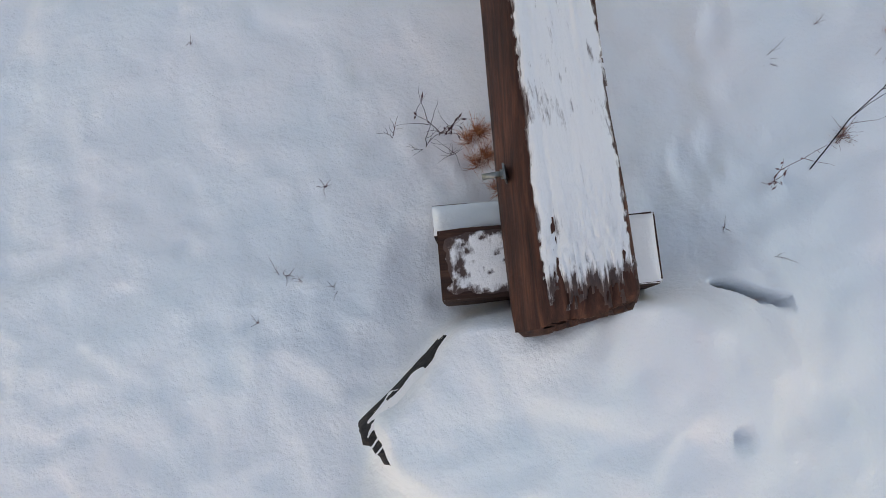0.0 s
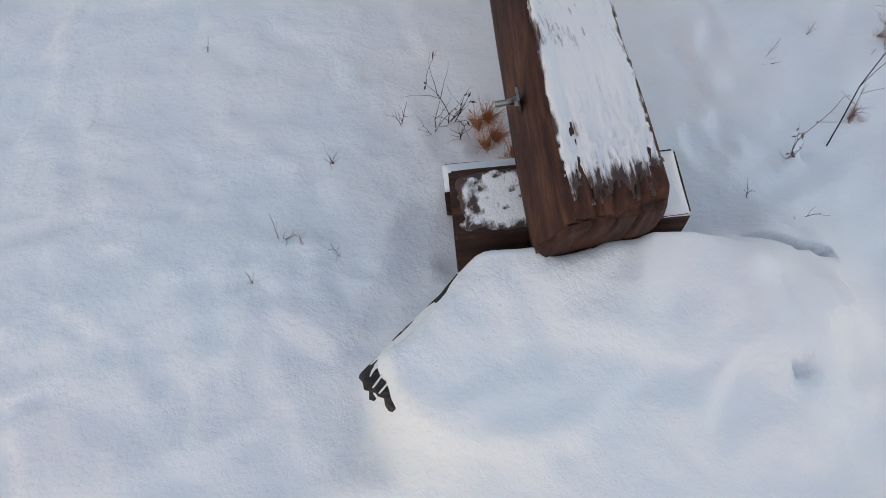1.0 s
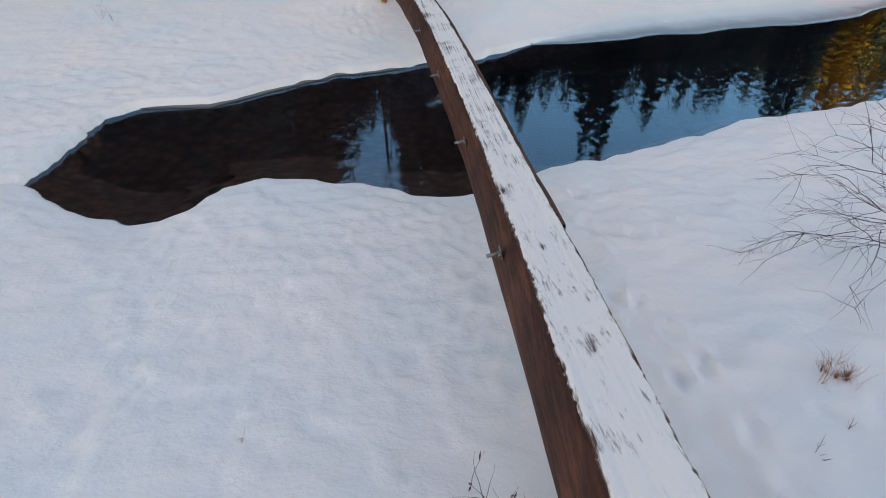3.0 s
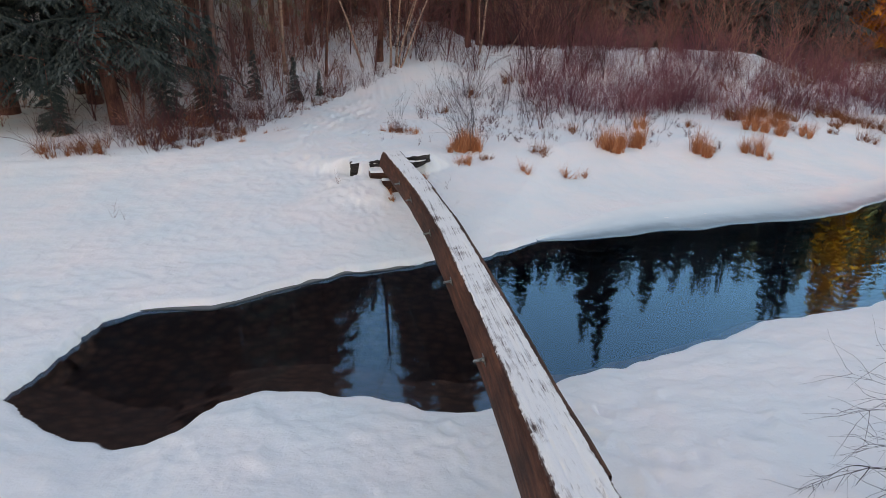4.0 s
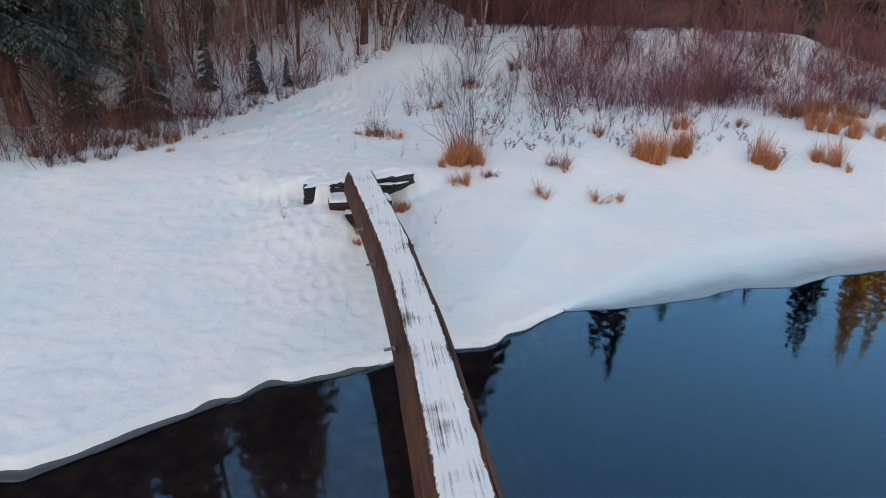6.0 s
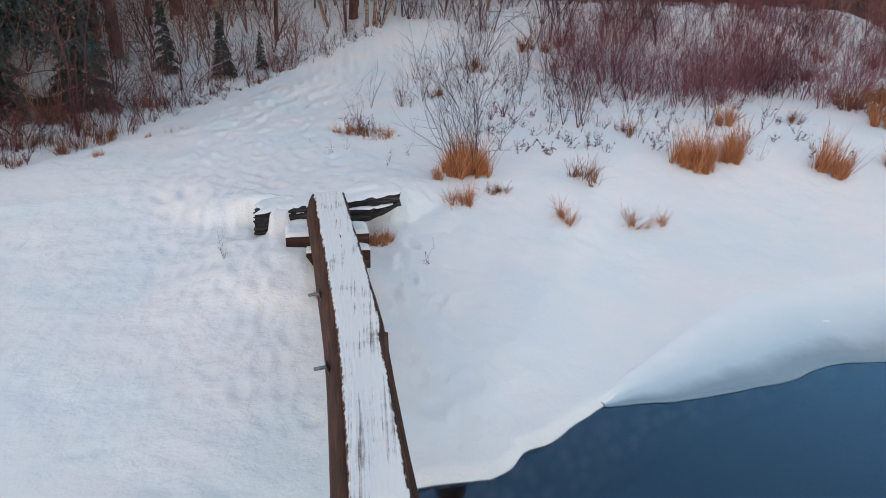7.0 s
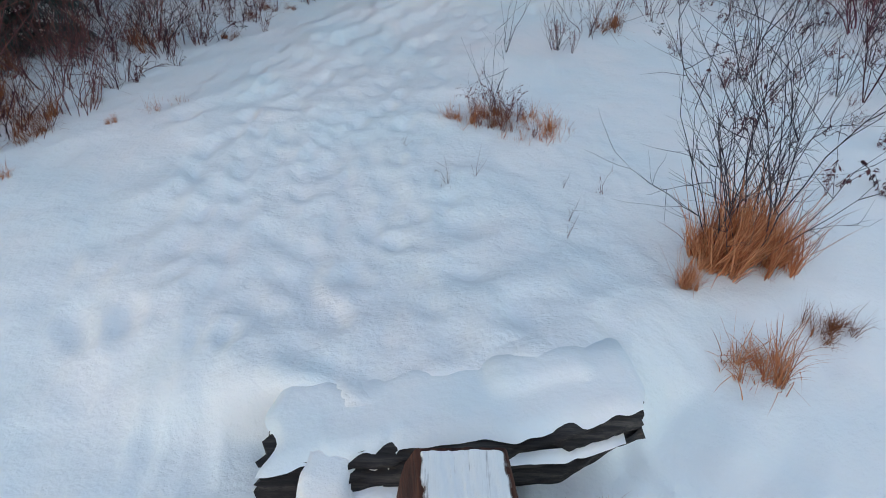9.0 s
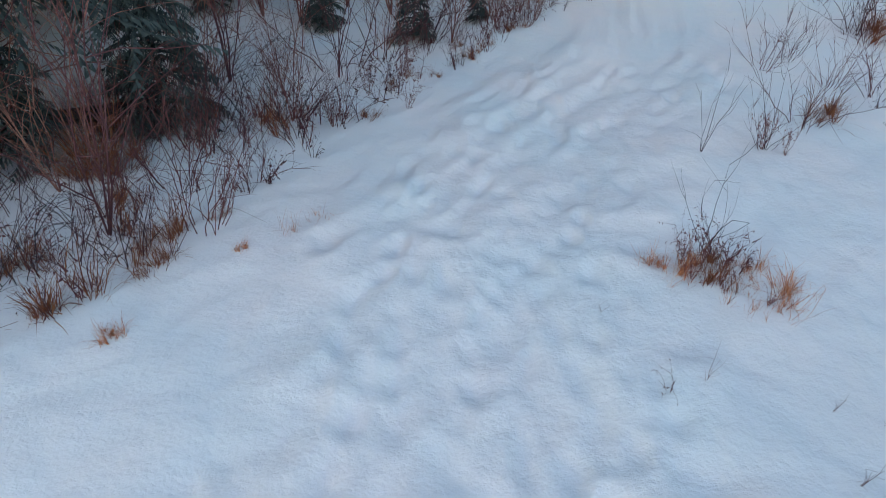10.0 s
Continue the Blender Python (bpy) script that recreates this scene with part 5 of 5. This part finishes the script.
scatter(8, left_bank, LEAFY, "weed", "tall rust-red bramble with withered leaves", "weed", "bank brambles", 1.0, 1.7)
BRAMBLE = []
for i in range(4):
    rng, b = random.Random(170 + i), Build()
    for _ in range(9):
        w = rng.uniform(0, 6.283)
        bough(b, (0.12 * math.cos(w), 0.12 * math.sin(w), -0.05), (0.45 * math.cos(w), 0.45 * math.sin(w), 1), rng.uniform(0.5, 1.15), 0.0042, 1, rng, (0.3 * math.cos(w), 0.3 * math.sin(w), -0.5), 3, 7, 3, 0.12, 0.5, 0 if b.v else None)
    BRAMBLE.append(b.mesh("bramble", (GREY_TWIG, TWIG)[i % 2]))


def bank_fringe():
    y = 14.4 + RNG.uniform(0, 1) * 4.0
    return left_edge(y) - 0.45 - RNG.uniform(0, 2.2), y


scatter(34, bank_fringe, BRAMBLE, "bramble", "bare dark bramble with arching thin stems", "bramble", "bank brambles", 0.7, 1.15)
scatter(26, bank_fringe, WEED, "weed", "thin dead weed on the wooded bank", "weed", "weeds", 0.9, 1.6)
scatter(5, left_bank, DARK_BUSH, "shrub", "bare dark tangled shrub on the wooded bank", "shrub", "undergrowth", 0.5, 0.9)

# the grass-ringed willow and the single tufts on the far bank
willow = tagged(new("willow_shrub"), "bare grey-brown willow shrub rising from dry grass", "shrub")
rng = random.Random(200)
for _ in range(27):
    b = Build()
    w, q = rng.uniform(0, 6.283), rng.uniform(0, 1) ** 0.6
    bough(b, (0.2 * q * math.cos(w), 0.12 * q * math.sin(w), -0.05), (0.34 * q * math.cos(w), 0.34 * q * math.sin(w), 1), rng.uniform(0.9, 1.7), 0.0058 * rng.uniform(0.7, 1.2), 2, rng, (0, 0, 0.15), 4, 6, 3, 0.12, 0.6)
    part("stem", b.mesh("stem", GREY_TWIG), willow)
willow.matrix_world = pose(1.68, 14.42, gz(1.68, 14.42))
for x, y, s, turn in ((1.53, 14.30, 0.95, 0), (1.64, 14.36, 0.9, 90), (1.58, 14.46, 0.85, 140), (1.86, 14.32, 0.8, 200), (1.8, 14.44, 0.9, 20), (1.44, 14.40, 0.65, 70), (1.26, 14.06, 0.4, 30)):
    place("grass_tuft", STRAW_TUFT[turn % 3], x, y, "tall golden dry grass round the willow", "grass", "bank grasses", s, turn)
for x, y, k, s, kind in ((1.45, 13.5, 0, 1.15, 1), (1.52, 13.55, 1, 0.8, 1), (1.95, 13.8, 1, 0.45, 2), (2.08, 13.82, 2, 0.4, 2), (3.38, 14.3, 1, 1.0, 2), (3.78, 13.35, 2, 1.0, 1), (2.75, 13.1, 0, 1.0, 1), (4.15, 13.45, 1, 0.8, 1),
                         (5.35, 15.1, 0, 1.1, 0), (5.15, 15.2, 2, 0.9, 0), (5.55, 15.0, 1, 0.7, 0), (5.75, 15.35, 1, 0.9, 0), (6.05, 15.4, 0, 0.85, 0), (6.35, 15.6, 2, 1.0, 0), (6.2, 15.35, 1, 0.6, 0), (7.9, 15.1, 2, 0.8, 0), (9.2, 15.55, 1, 0.8, 0), (10.8, 17.3, 0, 0.9, 0), (7.75, 15.25, 0, 1.15, 0), (8.05, 15.35, 1, 0.8, 2), (10.5, 17.5, 1, 1.15, 0), (11.2, 17.1, 2, 1.0, 0),
                         (9.45, 15.4, 0, 1.0, 0), (9.6, 15.1, 0, 0.8, 1), (12.0, 17.2, 1, 1.0, 0), (13.4, 17.9, 2, 0.8, 2), (4.85, 16.5, 0, 0.8, 2), (7.0, 17.2, 1, 0.9, 0), (8.6, 17.6, 2, 0.9, 2),
                         (-6.7, 14.0, 0, 1.3, 2), (-6.2, 14.3, 1, 1.2, 2), (-5.3, 14.75, 2, 1.2, 2), (-4.75, 15.2, 0, 1.3, 2), (-3.35, 15.05, 1, 0.55, 1)):
    mesh, label = ((STRAW_TUFT, "tall golden dry grass tuft in snow"), (SMALL_TUFT, "small golden grass tuft in snow"), (RUST_TUFT, "low rusty dead grass in snow"))[kind]
    place("grass_tuft", mesh[k], x, y, label, "grass", "bank grasses", s, x * 97)
for x, y, k, size in ((0.2, 16.45, 0, 0.55), (0.26, 16.4, 1, 0.45), (0.45, 18.1, 2, 0.6), (1.05, 18.3, 0, 0.6)):
    place("sapling", STALK[k], x, y, "thin dark bare stems rising from reddish grass", "sapling", "saplings", size, x * 210)
for x, y, k, size in ((0.32, 16.1, 0, 0.9), (0.62, 15.95, 1, 1.0), (0.02, 16.15, 2, 0.8), (0.75, 16.2, 0, 0.9), (-0.15, 16.3, 1, 0.8), (0.45, 15.9, 2, 0.6), (-2.7, 16.3, 1, 0.7), (-2.55, 16.5, 0, 0.6)):
    place("grass_tuft", THIN_TUFT[k], x, y, "pale thin straw blades poking out of snow", "grass", "path grasses", size, x * 170)
place("grass_tuft", RUST_TUFT[1], 0.3, 16.2, "flattened rusty grass by the path", "grass", "bank grasses", 0.55)
place("grass_tuft", RUST_TUFT[2], 0.2, 16.4, "rusty dead grass round dark stems by the path", "grass", "bank grasses", 0.5, 50)
for x, y, s in ((0.04, 15.24, 0.5), (-0.17, 15.13, 0.5), (0.67, 15.16, 0.35), (0.64, 14.69, 0.5), (0.6, 14.48, 0.5), (0.95, 15.1, 0.5), (-0.5, 15.75, 0.25), (0.95, 12.1, 0.55), (-1.15, 12.1, 0.6), (-4.8, 10.9, 0.7), (-4.6, 10.8, 0.5)):
    place("weed", WEED[int(x * 10) % 4], x, y, "tiny dead weed poking out of snow", "weed", "weeds", s, x * 300)

for x, y, s in ((-4.6, 16.9, 1.1), (-4.3, 18.1, 0.9), (-4.95, 17.4, 1.3), (-3.5, 15.75, 0.7), (-4.1, 16.4, 0.8), (4.6, 22.5, 1.4), (5.4, 22.7, 1.2), (1.75, 19.1, 0.9), (2.9, 21.2, 1.3)):
    place("grass_tuft", RUST_TUFT[int(y * 10) % 3], x, y, "thick rusty dead grass by the path", "grass", "path grasses", s, x * 45)
for x, y, s, k in ((-3.24, 19.4, 1.0, 0), (-2.9, 19.9, 0.9, 1), (-2.4, 20.6, 0.8, 2), (-3.7, 15.8, 0.65, 3), (1.05, 18.35, 0.4, 1), (1.5, 18.8, 0.55, 0), (2.8, 21.3, 0.8, 2), (3.2, 21.9, 0.9, 3)):
    place("shrub", DARK_BUSH[k], x, y, "bare brown bush standing by the path", "shrub", "path shrubs", s, y * 60)
for x, y, s in ((3.84, 17.05, 0.55), (4.05, 16.86, 0.62), (4.15, 16.9, 0.5), (6.5, 16.9, 0.5)):
    place("sapling", SAPLING[1], x, y, "thin dark bare sapling in snow", "sapling", "saplings", s, y * 99)
for x, y, s in ((1.02, 18.28, 0.8), (1.2, 18.2, 0.6), (-2.3, 18.6, 0.7), (0.35, 16.35, 0.9), (0.1, 16.2, 0.7), (2.35, 15.4, 0.6), (2.6, 15.2, 0.5)):
    place("weed", LEAFY[int(y * 10) % 3], x, y, "dead weed with curled reddish leaves by the path", "weed", "weeds", s, y * 77)

for x, y, k, s in ((0.05, 16.35, 0, 0.6), (0.22, 16.4, 1, 0.75), (0.42, 16.3, 2, 0.5), (0.3, 16.1, 0, 0.5), (0.55, 16.0, 1, 0.45)):
    place("weed", LEAFY[k], x, y, "reddish dead weed with curled leaves by the path", "weed", "weeds", s, x * 500)
for x, y, k, s in ((0.1, 16.3, 0, 0.7), (0.5, 16.35, 1, 0.6), (0.62, 16.1, 2, 0.75), (-0.12, 16.3, 1, 0.5), (-2.95, 16.0, 0, 0.3)):
    place("grass_tuft", SMALL_TUFT[k], x, y, "thin pale straw tuft by the path", "grass", "path grasses", s, x * 300)

# low grasses under the far and near beam ends
for x, y, s in ((0.46, 12.58, 0.36), (0.36, 12.56, 0.34), (0.54, 12.64, 0.3), (-0.2, 11.75, 0.3), (-0.16, 11.5, 0.25), (-0.02, 0.86, 0.3), (-0.04, 0.98, 0.3), (0.05, 0.72, 0.3)):
    place("grass_tuft", STRAW_TUFT[1], x, y, "dry orange grass under the beam", "grass", "beam grasses", s, x * 200)

# the near bank: stalks, tufts and an overhanging alder
for i, (x, y, s) in enumerate(((-0.28, 0.95, 0.8), (-0.2, 1.02, 0.9), (-0.16, 0.9, 0.7), (-0.43, 1.02, 0.5), (1.30, 0.55, 0.7), (1.62, 0.68, 0.7), (1.45, 1.2, 0.5), (1.75, 1.35, 0.4), (-0.9, 0.35, 0.4), (-0.75, 0.3, 0.35),
                                (-0.76, 0.8, 0.6), (-1.38, 1.66, 0.4), (-1.0, 0.4, 0.5), (-1.1, 0.2, 0.4), (1.0, 0.35, 0.5), (1.15, 0.2, 0.5), (2.3, 0.9, 0.8), (2.2, 0.5, 0.9))):
    place("weed", (WEED if s > 0.6 else SPRIG)[i % 3], x, y, "thin dark dead stalk in near snow", "weed", "near weeds", s, i * 71)
place("grass_tuft", THIN_TUFT[0], 1.95, 1.75, "reddish thin grass tuft on the near bank", "grass", "near grasses", 0.9)
place("grass_tuft", RUST_TUFT[0], 1.95, 1.75, "rusty grass tuft on the near bank", "grass", "near grasses", 0.28)
place("grass_tuft", RUST_TUFT[2], 2.15, 1.22, "rusty grass tuft under the alder", "grass", "near grasses", 0.4)
place("grass_tuft", RUST_TUFT[1], 1.66, 0.72, "tiny rusty grass tuft on the near bank", "grass", "near grasses", 0.15)


def build_alder():
    """Arching bare branches reaching in from the right over the near bank."""
    rng = random.Random(77)
    alder = tagged(new("alder_shrub"), "bare grey alder branches arching over snow", "shrub")
    for y, long, rise in ((0.0, 1.35, 0.45), (0.1, 1.45, 0.6), (0.35, 1.3, 0.4), (-0.2, 1.4, 0.8), (0.45, 1.3, 0.95), (-0.4, 1.3, 0.5), (0.2, 1.2, 1.3), (-0.1, 1.1, 0.25), (-0.55, 1.2, 0.75), (0.3, 1.3, 0.2)):
        b = Build()
        bough(b, (0, y * 0.3, 0), (-1, y, rise), long, 0.0058, 2, rng, (-0.1, 0, -0.3), 7, 8, 3, 0.17, 0.65)
        part("branch", b.mesh("branch", GREY_TWIG), alder)
    alder.matrix_world = pose(3.75, 2.75, gz(3.75, 2.75))
    b = Build()
    bough(b, (0, 0, -0.05), (0.35, 0.55, 0.8), 1.0, 0.004, 1, rng, (0, 0, 0.1), 4, 6, 3, 0.12, 0.5)
    place("bare_stick", b.mesh("bare_stick", GREY_TWIG), 1.45, 0.55, "dark leaning bare twig in near snow", "twig")


build_alder()
